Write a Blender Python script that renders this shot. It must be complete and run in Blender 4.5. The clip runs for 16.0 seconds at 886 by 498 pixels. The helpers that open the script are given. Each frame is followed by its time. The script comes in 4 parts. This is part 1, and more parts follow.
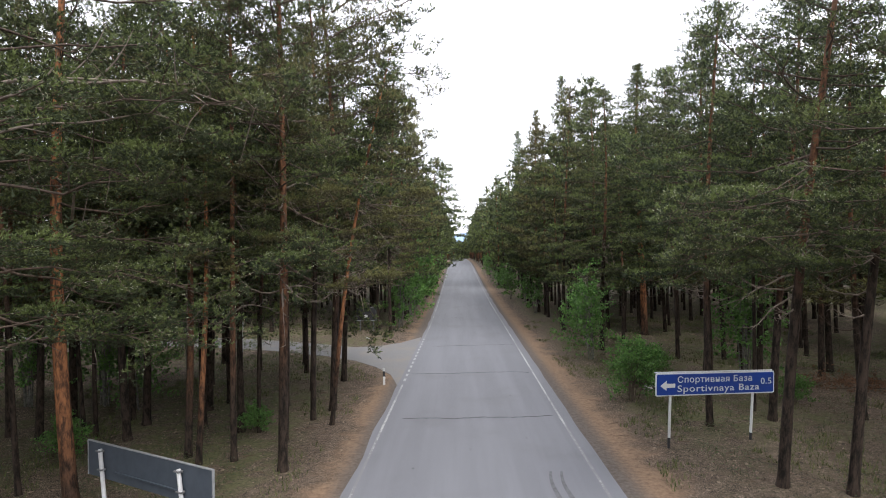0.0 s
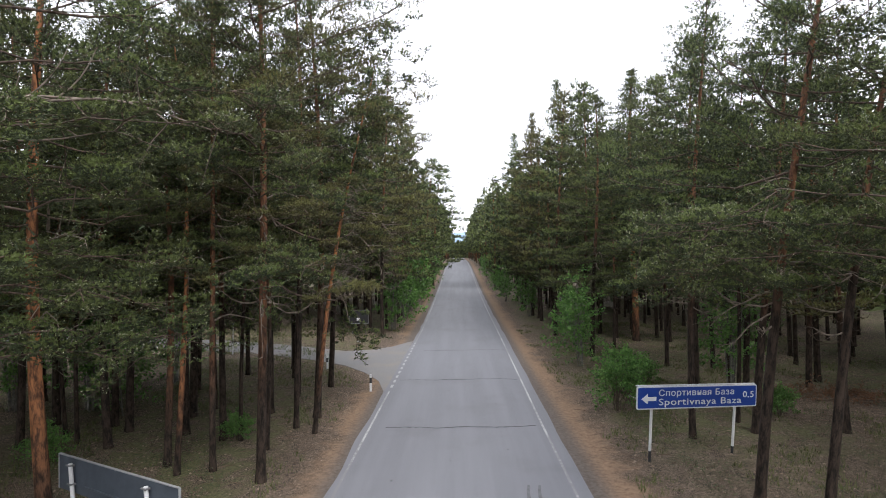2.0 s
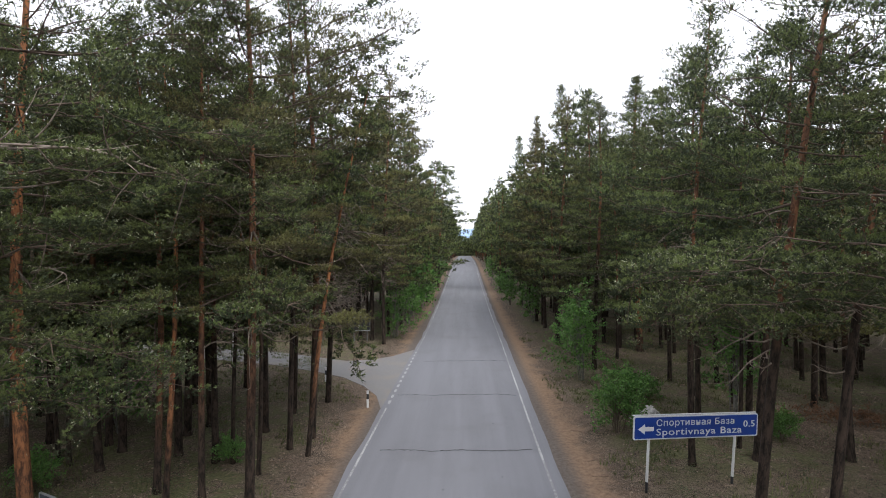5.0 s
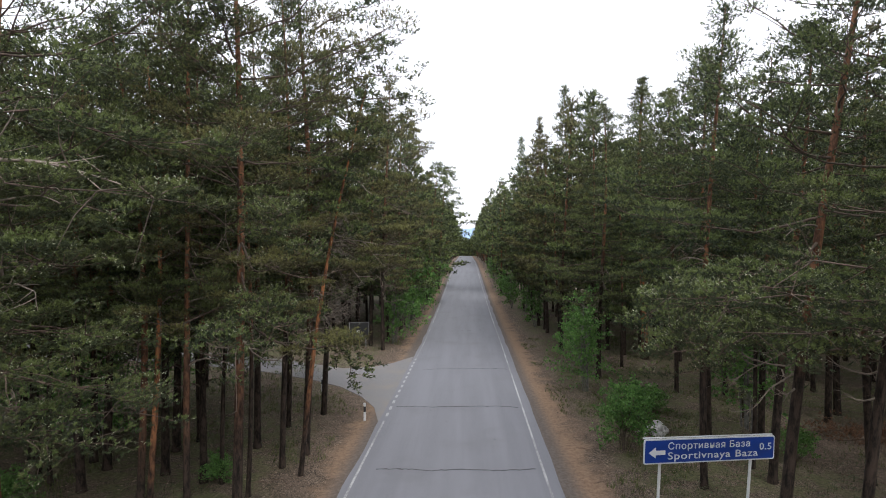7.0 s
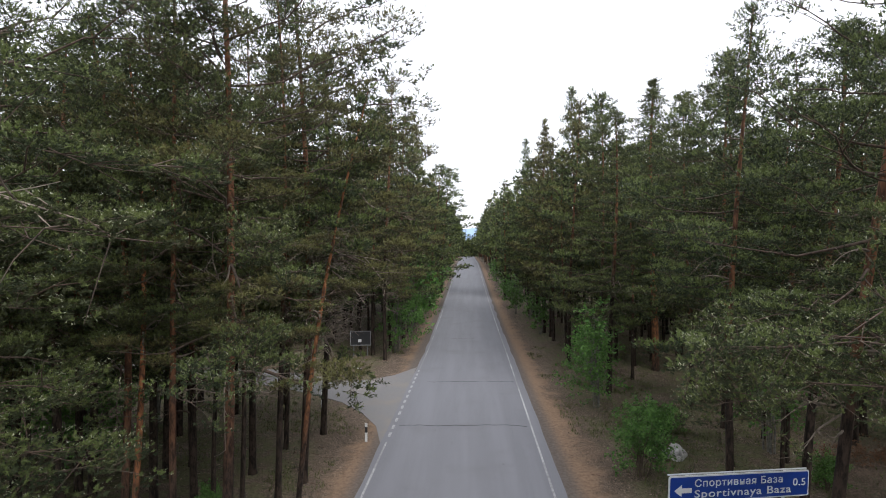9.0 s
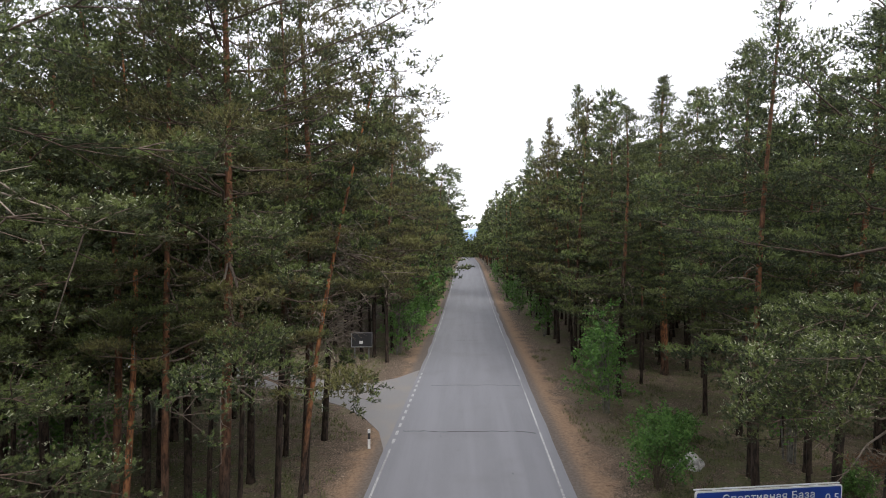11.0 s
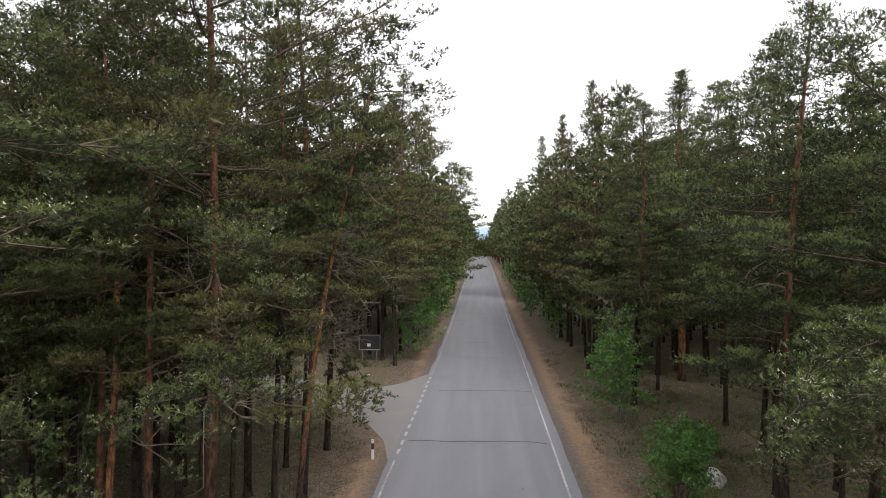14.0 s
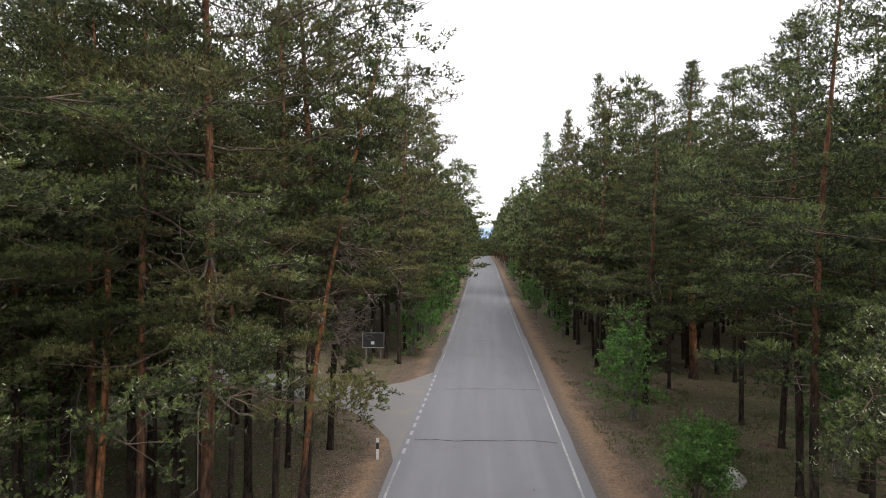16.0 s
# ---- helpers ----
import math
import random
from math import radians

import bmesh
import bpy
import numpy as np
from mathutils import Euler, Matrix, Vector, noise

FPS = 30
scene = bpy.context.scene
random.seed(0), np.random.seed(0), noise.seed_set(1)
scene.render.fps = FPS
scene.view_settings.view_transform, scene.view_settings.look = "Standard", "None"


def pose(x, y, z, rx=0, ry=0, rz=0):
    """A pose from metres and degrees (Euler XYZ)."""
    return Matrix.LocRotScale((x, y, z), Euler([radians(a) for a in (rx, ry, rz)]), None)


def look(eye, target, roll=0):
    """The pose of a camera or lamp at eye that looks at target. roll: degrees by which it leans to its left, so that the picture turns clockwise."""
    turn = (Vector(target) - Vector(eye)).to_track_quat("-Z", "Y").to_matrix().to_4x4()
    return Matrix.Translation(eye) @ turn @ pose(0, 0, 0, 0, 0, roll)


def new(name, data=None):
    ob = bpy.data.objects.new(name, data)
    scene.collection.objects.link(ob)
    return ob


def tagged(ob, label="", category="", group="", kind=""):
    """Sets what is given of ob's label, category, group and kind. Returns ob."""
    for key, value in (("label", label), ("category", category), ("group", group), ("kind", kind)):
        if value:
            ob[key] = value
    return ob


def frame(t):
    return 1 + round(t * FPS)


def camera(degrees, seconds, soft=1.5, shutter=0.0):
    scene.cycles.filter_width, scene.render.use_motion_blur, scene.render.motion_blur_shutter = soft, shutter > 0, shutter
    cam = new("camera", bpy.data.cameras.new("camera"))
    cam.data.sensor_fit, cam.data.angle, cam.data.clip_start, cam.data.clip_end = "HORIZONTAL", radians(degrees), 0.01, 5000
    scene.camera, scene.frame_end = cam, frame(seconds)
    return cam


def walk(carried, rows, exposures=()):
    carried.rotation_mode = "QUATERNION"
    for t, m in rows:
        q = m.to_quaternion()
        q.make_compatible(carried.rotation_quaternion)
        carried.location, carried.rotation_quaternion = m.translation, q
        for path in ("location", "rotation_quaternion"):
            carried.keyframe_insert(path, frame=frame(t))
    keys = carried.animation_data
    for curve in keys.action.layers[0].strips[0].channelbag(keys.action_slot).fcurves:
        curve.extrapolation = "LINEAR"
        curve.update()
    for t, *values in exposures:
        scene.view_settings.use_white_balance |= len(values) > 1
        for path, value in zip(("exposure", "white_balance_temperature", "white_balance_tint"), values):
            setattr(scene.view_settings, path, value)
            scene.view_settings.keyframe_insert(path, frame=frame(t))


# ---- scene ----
cam = camera(77.8, 16.0, soft=1.0)
PATH = [
    (0, (-0.503, -0.015, 5.884), (-0.556, 1.984, 5.903), -1.1),
    (0.5, (-0.303, 0.034, 5.81), (-0.355, 2.033, 5.832), -1.0),
    (1, (-0.133, 0.061, 5.846), (-0.192, 2.06, 5.866), -0.8),
    (1.5, (-0.04, 0.041, 6.018), (-0.096, 2.04, 6.037), -0.7),
    (2, (0.034, 0.056, 6.235), (-0.018, 2.055, 6.25), -0.6),
    (2.5, (0.154, 0.149, 6.375), (0.102, 2.148, 6.388), -0.5),
    (3, (0.204, 0.218, 6.485), (0.154, 2.217, 6.496), -0.4),
    (3.5, (0.322, 0.298, 6.589), (0.261, 2.297, 6.597), -0.4),
    (4, (0.471, 0.335, 6.798), (0.394, 2.333, 6.803), -0.5),
    (6.5, (0.456, 0.889, 7.331), (0.374, 2.888, 7.331), -0.3),
    (7, (0.462, 1.267, 7.451), (0.378, 3.265, 7.45), -0.2),
    (7.5, (0.449, 1.694, 7.612), (0.36, 3.692, 7.61), -0.2),
    (8, (0.399, 2.038, 7.768), (0.308, 4.036, 7.768), -0.1),
    (8.5, (0.335, 2.256, 7.894), (0.242, 4.254, 7.892), -0.1),
    (9, (0.273, 2.429, 7.974), (0.182, 4.427, 7.972), -0.2),
    (11.5, (-0.089, 3.487, 7.908), (-0.181, 5.485, 7.909), 0.2),
    (12, (-0.021, 3.651, 7.902), (-0.129, 5.648, 7.902), 0.0),
    (12.5, (0.061, 3.76, 7.956), (-0.057, 5.756, 7.953), 0.0),
    (13, (0.134, 3.9, 8.035), (0.01, 5.896, 8.029), 0.1),
    (13.5, (0.152, 4.084, 8.057), (0.021, 6.08, 8.053), 0.1),
    (14, (0.113, 4.257, 8.065), (-0.022, 6.253, 8.061), 0.1),
    (14.5, (0.042, 4.442, 8.03), (-0.092, 6.438, 8.027), 0.1),
    (15, (-0.01, 4.608, 7.961), (-0.148, 6.603, 7.959), 0.1),
    (15.5, (-0.052, 4.763, 7.872), (-0.192, 6.758, 7.869), 0.1),
    (16, (-0.088, 4.966, 7.783), (-0.233, 6.961, 7.779), -0.0),
]
EXPOSURES = ((0, 0.98, 6300, 10), (3, 0.91, 6250, 10), (6.5, 0.74, 6250, 10), (8, 0.80, 6250, 10), (9, 0.67, 6250, 10), (11.5, 0.73, 6500, 10), (12.5, 0.72, 6600, 10), (16, 0.71, 6650, 10))
walk(cam, [(t, look(eye, target, roll)) for t, eye, target, roll in PATH], EXPOSURES)

# ---- sky and light: a bright overcast day ----
world = bpy.data.worlds.new("overcast_sky")
scene.world = world
world.use_nodes = True
wn, wl = world.node_tree.nodes, world.node_tree.links
wn.clear()
w_out = wn.new("ShaderNodeOutputWorld")
w_bg = wn.new("ShaderNodeBackground")
w_sky = wn.new("ShaderNodeTexSky")
w_sky.sky_type = "NISHITA"
w_sky.sun_disc = False
w_sky.sun_elevation, w_sky.sun_rotation = radians(55), radians(153)
w_sky.dust_density = 4.0
w_scale = wn.new("ShaderNodeVectorMath")
w_scale.operation = "SCALE"
w_scale.inputs["Scale"].default_value = 0.10
w_mix = wn.new("ShaderNodeMixRGB")
w_mix.inputs[0].default_value = 0.86
w_mix.inputs[2].default_value = (1.0, 1.0, 1.03, 1)
wl.new(w_sky.outputs[0], w_scale.inputs[0])
wl.new(w_scale.outputs[0], w_mix.inputs[1])
wl.new(w_mix.outputs[0], w_bg.inputs[0])
w_bg.inputs[1].default_value = 1.15
wl.new(w_bg.outputs[0], w_out.inputs[0])
sun_data = bpy.data.lights.new("sun", "SUN")
sun_data.energy, sun_data.angle, sun_data.color = 1.3, radians(20), (1.0, 0.96, 0.9)
sun = new("sun", sun_data)
sun.matrix_world = look((23, -45, 72), (0, 0, 0))
scene.view_settings.exposure = 1.08


# ---- materials ----
class Mat:
    """A node material: a principled surface with colour from mixed noise."""

    def __init__(self, name, rough=0.8, metal=0.0, spec=0.4):
        self.m = bpy.data.materials.new(name)
        self.m.use_nodes = True
        self.n, self.l = self.m.node_tree.nodes, self.m.node_tree.links
        self.b = self.n["Principled BSDF"]
        self.out = self.n["Material Output"]
        self.b.inputs["Roughness"].default_value = rough
        self.b.inputs["Metallic"].default_value = metal
        self.b.inputs["Specular IOR Level"].default_value = spec
        self.tc = self.n.new("ShaderNodeTexCoord")

    def coords(self, scale=(1, 1, 1), space="Object"):
        mp = self.n.new("ShaderNodeMapping")
        mp.inputs["Scale"].default_value = scale
        self.l.new(self.tc.outputs[space], mp.inputs["Vector"])
        return mp.outputs[0]

    def noise(self, scale, detail=4, rough=0.6, stretch=(1, 1, 1), space="Object"):
        t = self.n.new("ShaderNodeTexNoise")
        t.inputs["Scale"].default_value = scale
        t.inputs["Detail"].default_value = detail
        t.inputs["Roughness"].default_value = rough
        self.l.new(self.coords(stretch, space), t.inputs["Vector"])
        return t.outputs["Fac"]

    def ramp(self, fac, a, b):
        r = self.n.new("ShaderNodeMapRange")
        r.interpolation_type = "SMOOTHSTEP"
        r.inputs["From Min"].default_value = a
        r.inputs["From Max"].default_value = b
        self.l.new(fac, r.inputs["Value"])
        return r.outputs[0]

    def math(self, op, a, b):
        t = self.n.new("ShaderNodeMath")
        t.operation = op
        for i, v in enumerate((a, b)):
            if isinstance(v, (int, float)):
                t.inputs[i].default_value = v
            else:
                self.l.new(v, t.inputs[i])
        return t.outputs[0]

    def mix(self, fac, a, b, mode="MIX"):
        t = self.n.new("ShaderNodeMixRGB")
        t.blend_type = mode
        if isinstance(fac, (int, float)):
            t.inputs[0].default_value = fac
        else:
            self.l.new(fac, t.inputs[0])
        for i, v in ((1, a), (2, b)):
            if isinstance(v, tuple):
                t.inputs[i].default_value = (*v, 1)
            else:
                self.l.new(v, t.inputs[i])
        return t.outputs[0]

    def axis(self, i, space="Object"):
        s = self.n.new("ShaderNodeSeparateXYZ")
        self.l.new(self.tc.outputs[space], s.inputs[0])
        return s.outputs[i]

    def island(self):
        return self.n.new("ShaderNodeNewGeometry").outputs["Random Per Island"]

    def random(self):
        return self.n.new("ShaderNodeObjectInfo").outputs["Random"]

    def colour(self, c):
        if isinstance(c, tuple):
            self.b.inputs["Base Color"].default_value = (*c, 1)
        else:
            self.l.new(c, self.b.inputs["Base Color"])
        self.c = c
        return self

    def bump(self, fac, strength=0.4, distance=0.02):
        t = self.n.new("ShaderNodeBump")
        t.inputs["Strength"].default_value = strength
        t.inputs["Distance"].default_value = distance
        self.l.new(fac, t.inputs["Height"])
        self.l.new(t.outputs[0], self.b.inputs["Normal"])
        return self

    def translucent(self, amount):
        t = self.n.new("ShaderNodeBsdfTranslucent")
        if isinstance(self.c, tuple):
            t.inputs[0].default_value = (*self.c, 1)
        else:
            self.l.new(self.c, t.inputs[0])
        x = self.n.new("ShaderNodeMixShader")
        x.inputs[0].default_value = amount
        self.l.new(self.b.outputs[0], x.inputs[1])
        self.l.new(t.outputs[0], x.inputs[2])
        self.l.new(x.outputs[0], self.out.inputs[0])
        return self


def mat_asphalt():
    k = Mat("asphalt", 0.85, spec=0.35)
    fine = k.noise(55, 3, 0.7)
    streak = k.noise(1.0, 5, 0.6, (1.3, 0.06, 1))
    stain = k.noise(0.35, 4, 0.6)
    c = k.mix(k.ramp(fine, 0.3, 0.7), (0.130, 0.132, 0.147), (0.190, 0.193, 0.214))
    c = k.mix(k.ramp(streak, 0.35, 0.7), c, (0.183, 0.186, 0.206))
    c = k.mix(k.math("MULTIPLY", k.ramp(stain, 0.5, 0.75), 0.35), c, (0.122, 0.121, 0.128))
    return k.colour(c).bump(fine, 0.25, 0.006).m


def mat_side_road():
    k = Mat("worn_asphalt", 0.9, spec=0.3)
    fine = k.noise(40, 3, 0.7)
    dust = k.noise(0.5, 5, 0.65)
    c = k.mix(k.ramp(fine, 0.3, 0.7), (0.150, 0.146, 0.148), (0.212, 0.208, 0.210))
    c = k.mix(k.math("MULTIPLY", k.ramp(dust, 0.45, 0.7), 0.6), c, (0.225, 0.198, 0.168))
    return k.colour(c).bump(fine, 0.3, 0.008).m


def mat_line():
    k = Mat("worn_white_road_paint", 0.75, spec=0.3)
    wear = k.noise(9, 5, 0.7)
    long = k.noise(0.5, 3, 0.6, (1, 0.5, 1))
    f = k.ramp(k.math("ADD", k.math("MULTIPLY", wear, 0.55), k.math("MULTIPLY", long, 0.55)), 0.41, 0.61)
    return k.colour(k.mix(f, (0.42, 0.42, 0.42), (0.19, 0.188, 0.198))).m


def mat_plain(name, col, rough=0.7, metal=0.0, vary=0.25, scale=12, spec=0.4):
    k = Mat(name, rough, metal, spec)
    f = k.noise(scale, 5, 0.65)
    dark = tuple(c * (1 - vary) for c in col)
    return k.colour(k.mix(k.ramp(f, 0.35, 0.7), col, dark)).bump(f, 0.12, 0.004).m


def mat_ground():
    k = Mat("forest_floor", 0.95, spec=0.15)
    big, mid, fine = k.noise(0.16, 4, 0.6), k.noise(1.3, 5, 0.65), k.noise(11, 6, 0.8)
    tiny = k.noise(60, 2, 0.7)
    litter = k.mix(k.ramp(fine, 0.38, 0.62), (0.018, 0.0145, 0.0112), (0.150, 0.112, 0.083))
    litter = k.mix(k.math("MULTIPLY", k.ramp(k.noise(2.2, 6, 0.75), 0.44, 0.60), 0.72), litter, (0.030, 0.023, 0.018))
    litter = k.mix(k.math("MULTIPLY", k.ramp(k.noise(26, 3, 0.7), 0.57, 0.66), 0.6), litter, (0.25, 0.19, 0.145))
    litter = k.mix(k.math("MULTIPLY", k.ramp(tiny, 0.54, 0.63), 0.85), litter, (0.34, 0.265, 0.205))
    moss = k.mix(k.ramp(fine, 0.3, 0.7), (0.040, 0.042, 0.020), (0.150, 0.148, 0.078))
    grown = k.math("MULTIPLY", k.ramp(mid, 0.40, 0.58), k.ramp(big, 0.36, 0.55))
    bare = k.math("MULTIPLY", k.ramp(k.axis(0), 0.0, 2.0), k.math("SUBTRACT", 1.0, k.ramp(k.axis(1), 15.5, 20.0)))
    c = k.mix(k.math("MULTIPLY", grown, k.math("SUBTRACT", 1.0, k.math("MULTIPLY", bare, 0.8))), litter, moss)
    c = k.mix(k.math("SUBTRACT", 1.0, k.ramp(k.math("ABSOLUTE", k.axis(0), 0), 5.0, 6.6)), c, litter)
    # sandy verge along both sides of the carriageway
    ax = k.math("ABSOLUTE", k.math("ADD", k.axis(0), -0.1), 0)
    ay = k.math("ADD", ax, k.math("MULTIPLY", k.math("ADD", k.noise(0.6, 5, 0.7), -0.5), 3.2))
    ay = k.math("ADD", ay, k.math("MULTIPLY", k.math("SUBTRACT", 1.0, k.ramp(k.axis(0), -1.0, 1.0)), 0.45))
    sand = k.mix(k.ramp(k.noise(7, 5, 0.75), 0.3, 0.7), (0.150, 0.099, 0.066), (0.270, 0.182, 0.122))
    sand = k.mix(k.math("MULTIPLY", k.ramp(tiny, 0.58, 0.7), 0.5), sand, (0.27, 0.21, 0.16))
    sand_amount = k.math("SUBTRACT", 1.0, k.ramp(ay, 4.1, 5.3))
    c = k.mix(sand_amount, c, sand)
    grit = k.math("SUBTRACT", 1.0, k.ramp(ax, 3.5, 4.2))
    c = k.mix(k.math("MULTIPLY", grit, 0.85), c, k.mix(k.ramp(k.noise(9, 4, 0.7), 0.3, 0.7), (0.070, 0.064, 0.060), (0.125, 0.114, 0.105)))
    return k.colour(c).bump(k.math("ADD", fine, mid), 0.3, 0.04).m


def mat_bark(name, start, full, rust=(0.235, 0.112, 0.060), mottle=0.45):
    k = Mat(name, 0.9, spec=0.2)
    plate = k.noise(9, 5, 0.7, (1, 1, 0.28))
    z = k.math("ADD", k.axis(2), k.math("MULTIPLY", k.math("ADD", k.noise(1.4, 4, 0.6), -0.5), 3.5))
    z = k.math("ADD", z, k.math("MULTIPLY", k.math("ADD", k.random(), -0.5), 3.0))
    low = k.mix(k.ramp(plate, 0.35, 0.65), (0.009, 0.007, 0.0057), (0.056, 0.040, 0.031))
    high = k.mix(k.ramp(plate, 0.38, 0.62), (0.070, 0.036, 0.023), rust)
    high = k.mix(k.math("MULTIPLY", k.ramp(k.noise(2.6, 4, 0.65, (1, 1, 0.5)), 0.45, 0.65), mottle), high, (0.080, 0.056, 0.043))
    return k.colour(k.mix(k.ramp(z, start, full), low, high)).bump(plate, 0.8, 0.03).m


def mat_bark_far():
    k = Mat("pine_bark_joined", 0.9, spec=0.2)
    plate = k.noise(9, 5, 0.7, (1, 1, 0.28))
    z = k.math("ADD", k.axis(2), k.math("MULTIPLY", k.math("ADD", k.island(), -0.5), 4.0))
    low = k.mix(k.ramp(plate, 0.35, 0.65), (0.009, 0.007, 0.0057), (0.056, 0.040, 0.031))
    high = k.mix(k.ramp(plate, 0.35, 0.65), (0.085, 0.038, 0.020), (0.26, 0.115, 0.055))
    return k.colour(k.mix(k.ramp(z, 3.5, 8.0), low, high)).bump(plate, 0.8, 0.03).m


def mat_limb():
    k = Mat("pine_limb_bark", 0.85, spec=0.25)
    f = k.noise(14, 4, 0.7)
    c = k.mix(k.ramp(f, 0.35, 0.65), (0.040, 0.029, 0.022), (0.125, 0.088, 0.066))
    c = k.mix(k.math("MULTIPLY", k.random(), 0.35), c, (0.12, 0.098, 0.083))
    return k.colour(c).m


def mat_needles(name, dark, mid, tip):
    k = Mat(name, 0.55, spec=0.22)
    patch = k.ramp(k.noise(1.7, 4, 0.6), 0.34, 0.66)
    c = k.mix(patch, dark, mid)
    c = k.mix(k.math("MULTIPLY", k.ramp(k.island(), 0.35, 1.0), 0.42), c, tip)
    c = k.mix(k.math("MULTIPLY", k.random(), 0.34), c, (0.090, 0.082, 0.030))
    return k.colour(c).translucent(0.18).m


def mat_leaves(name, dark, light):
    k = Mat(name, 0.5, spec=0.3)
    c = k.mix(k.island(), dark, light)
    return k.colour(c).translucent(0.35).m


M_ASPHALT, M_SIDE, M_LINE, M_GROUND = mat_asphalt(), mat_side_road(), mat_line(), mat_ground()
M_BARK, M_LIMB, M_BARK_FAR = mat_bark("pine_bark", 4.0, 8.2), mat_limb(), mat_bark_far()
M_BARK_WARM = mat_bark("warm_pine_bark", 1.2, 5.2, (0.23, 0.108, 0.056), 0.5)
M_BARK_ORANGE = mat_bark("orange_pine_bark", -0.5, 3.5, (0.35, 0.150, 0.066), 0.2)
# in each pair the first colour paints shade, the second paints lit pad tops
M_NEEDLE = mat_needles("old_shaded_pine_needles", (0.022, 0.032, 0.017), (0.050, 0.069, 0.033), (0.086, 0.108, 0.055))
M_NEEDLE_LIT = mat_needles("young_lit_pine_needles", (0.076, 0.106, 0.036), (0.145, 0.188, 0.060), (0.240, 0.275, 0.115))
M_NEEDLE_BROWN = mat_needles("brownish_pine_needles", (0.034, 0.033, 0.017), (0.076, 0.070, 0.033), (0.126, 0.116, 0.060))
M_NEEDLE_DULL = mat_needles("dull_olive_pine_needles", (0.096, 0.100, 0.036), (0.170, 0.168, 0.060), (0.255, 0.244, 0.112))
M_LEAF = mat_leaves("shrub_leaves", (0.045, 0.115, 0.026), (0.158, 0.295, 0.074))
M_SHOOT = mat_leaves("pale_new_shoots", (0.22, 0.25, 0.15), (0.42, 0.43, 0.30))
M_DEAD = mat_plain("grey_dead_limb", (0.24, 0.195, 0.16), 0.85, vary=0.6, scale=6)
M_TAR = mat_plain("dark_tar_in_crack", (0.045, 0.044, 0.048), 0.8)
M_SKID = mat_plain("tyre_mark", (0.132, 0.131, 0.141), 0.8, vary=0.35, scale=6)
M_WHITE = mat_plain("white_painted_metal", (0.58, 0.58, 0.59), 0.5, vary=0.12)
M_BLACK = mat_plain("black_paint", (0.022, 0.022, 0.024), 0.6)
M_BLUE = mat_plain("blue_sign_sheeting", (0.008, 0.042, 0.25), 0.4, vary=0.12, scale=3)
M_SIGN_WHITE = mat_plain("white_sign_sheeting", (0.60, 0.61, 0.62), 0.4, vary=0.05, scale=3)
M_ZINC = mat_plain("grey_galvanised_sheet", (0.055, 0.068, 0.088), 0.55, 0.0, vary=0.2, scale=4)
M_STEEL = mat_plain("pale_galvanised_edge", (0.32, 0.33, 0.34), 0.45, 0.3)
M_DARK_STEEL = mat_plain("dull_grey_frame", (0.16, 0.16, 0.165), 0.6)
M_ROCK = mat_plain("pale_grey_stone", (0.50, 0.49, 0.47), 0.85, vary=0.55, scale=5)
M_BIRCH = mat_plain("grey_white_birch_bark", (0.20, 0.19, 0.17), 0.8, vary=0.7, scale=5)
M_STEM = mat_plain("brown_shrub_stem", (0.10, 0.075, 0.055), 0.85, vary=0.4, scale=9)
M_GRASS = mat_leaves("grass", (0.055, 0.075, 0.022), (0.15, 0.165, 0.06))
M_LITTER = mat_leaves("dead_leaves", (0.085, 0.060, 0.042), (0.33, 0.25, 0.19))
M_BILBERRY = mat_leaves("bilberry_leaves", (0.026, 0.040, 0.016), (0.095, 0.120, 0.048))
M_RUST = mat_leaves("dead_pine_needles", (0.085, 0.043, 0.024), (0.24, 0.125, 0.066))
M_TWIG = mat_plain("dry_twigs", (0.20, 0.14, 0.10), 0.9, vary=0.5, scale=6)


# ---- building helpers ----
def mesh_of(name, verts, faces, mat, smooth=False):
    me = bpy.data.meshes.new(name)
    me.from_pydata([tuple(v) for v in verts], [], [tuple(f) for f in faces])
    me.materials.append(mat)
    if smooth:
        me.polygons.foreach_set("use_smooth", [True] * len(me.polygons))
    me.update()
    return me


def bm_mesh(name, bm, mat, smooth=False):
    me = bpy.data.meshes.new(name)
    bm.normal_update()
    bm.to_mesh(me)
    bm.free()
    me.materials.append(mat)
    if smooth:
        me.polygons.foreach_set("use_smooth", [True] * len(me.polygons))
    return me


def part(name, me, parent, label="", m=None):
    ob = new(name, me)
    ob.parent = parent
    if m is not None:
        ob.matrix_basis = m
    return tagged(ob, label)


def box(bm, cx, cy, cz, sx, sy, sz, bevel=0.0, turn=None):
    """Add a box with its edges bevelled."""
    geo = bmesh.ops.create_cube(bm, size=1.0)
    vs = geo["verts"]
    bmesh.ops.scale(bm, vec=(sx, sy, sz), verts=vs)
    if bevel:
        es = list({e for v in vs for e in v.link_edges})
        made = bmesh.ops.bevel(bm, geom=es, offset=bevel, segments=2, affect="EDGES", profile=0.5)
        vs = list({v for f in made["faces"] for v in f.verts} | {v for v in vs if v.is_valid})
    if turn is not None:
        bmesh.ops.transform(bm, matrix=turn, verts=vs)
    bmesh.ops.translate(bm, vec=(cx, cy, cz), verts=vs)


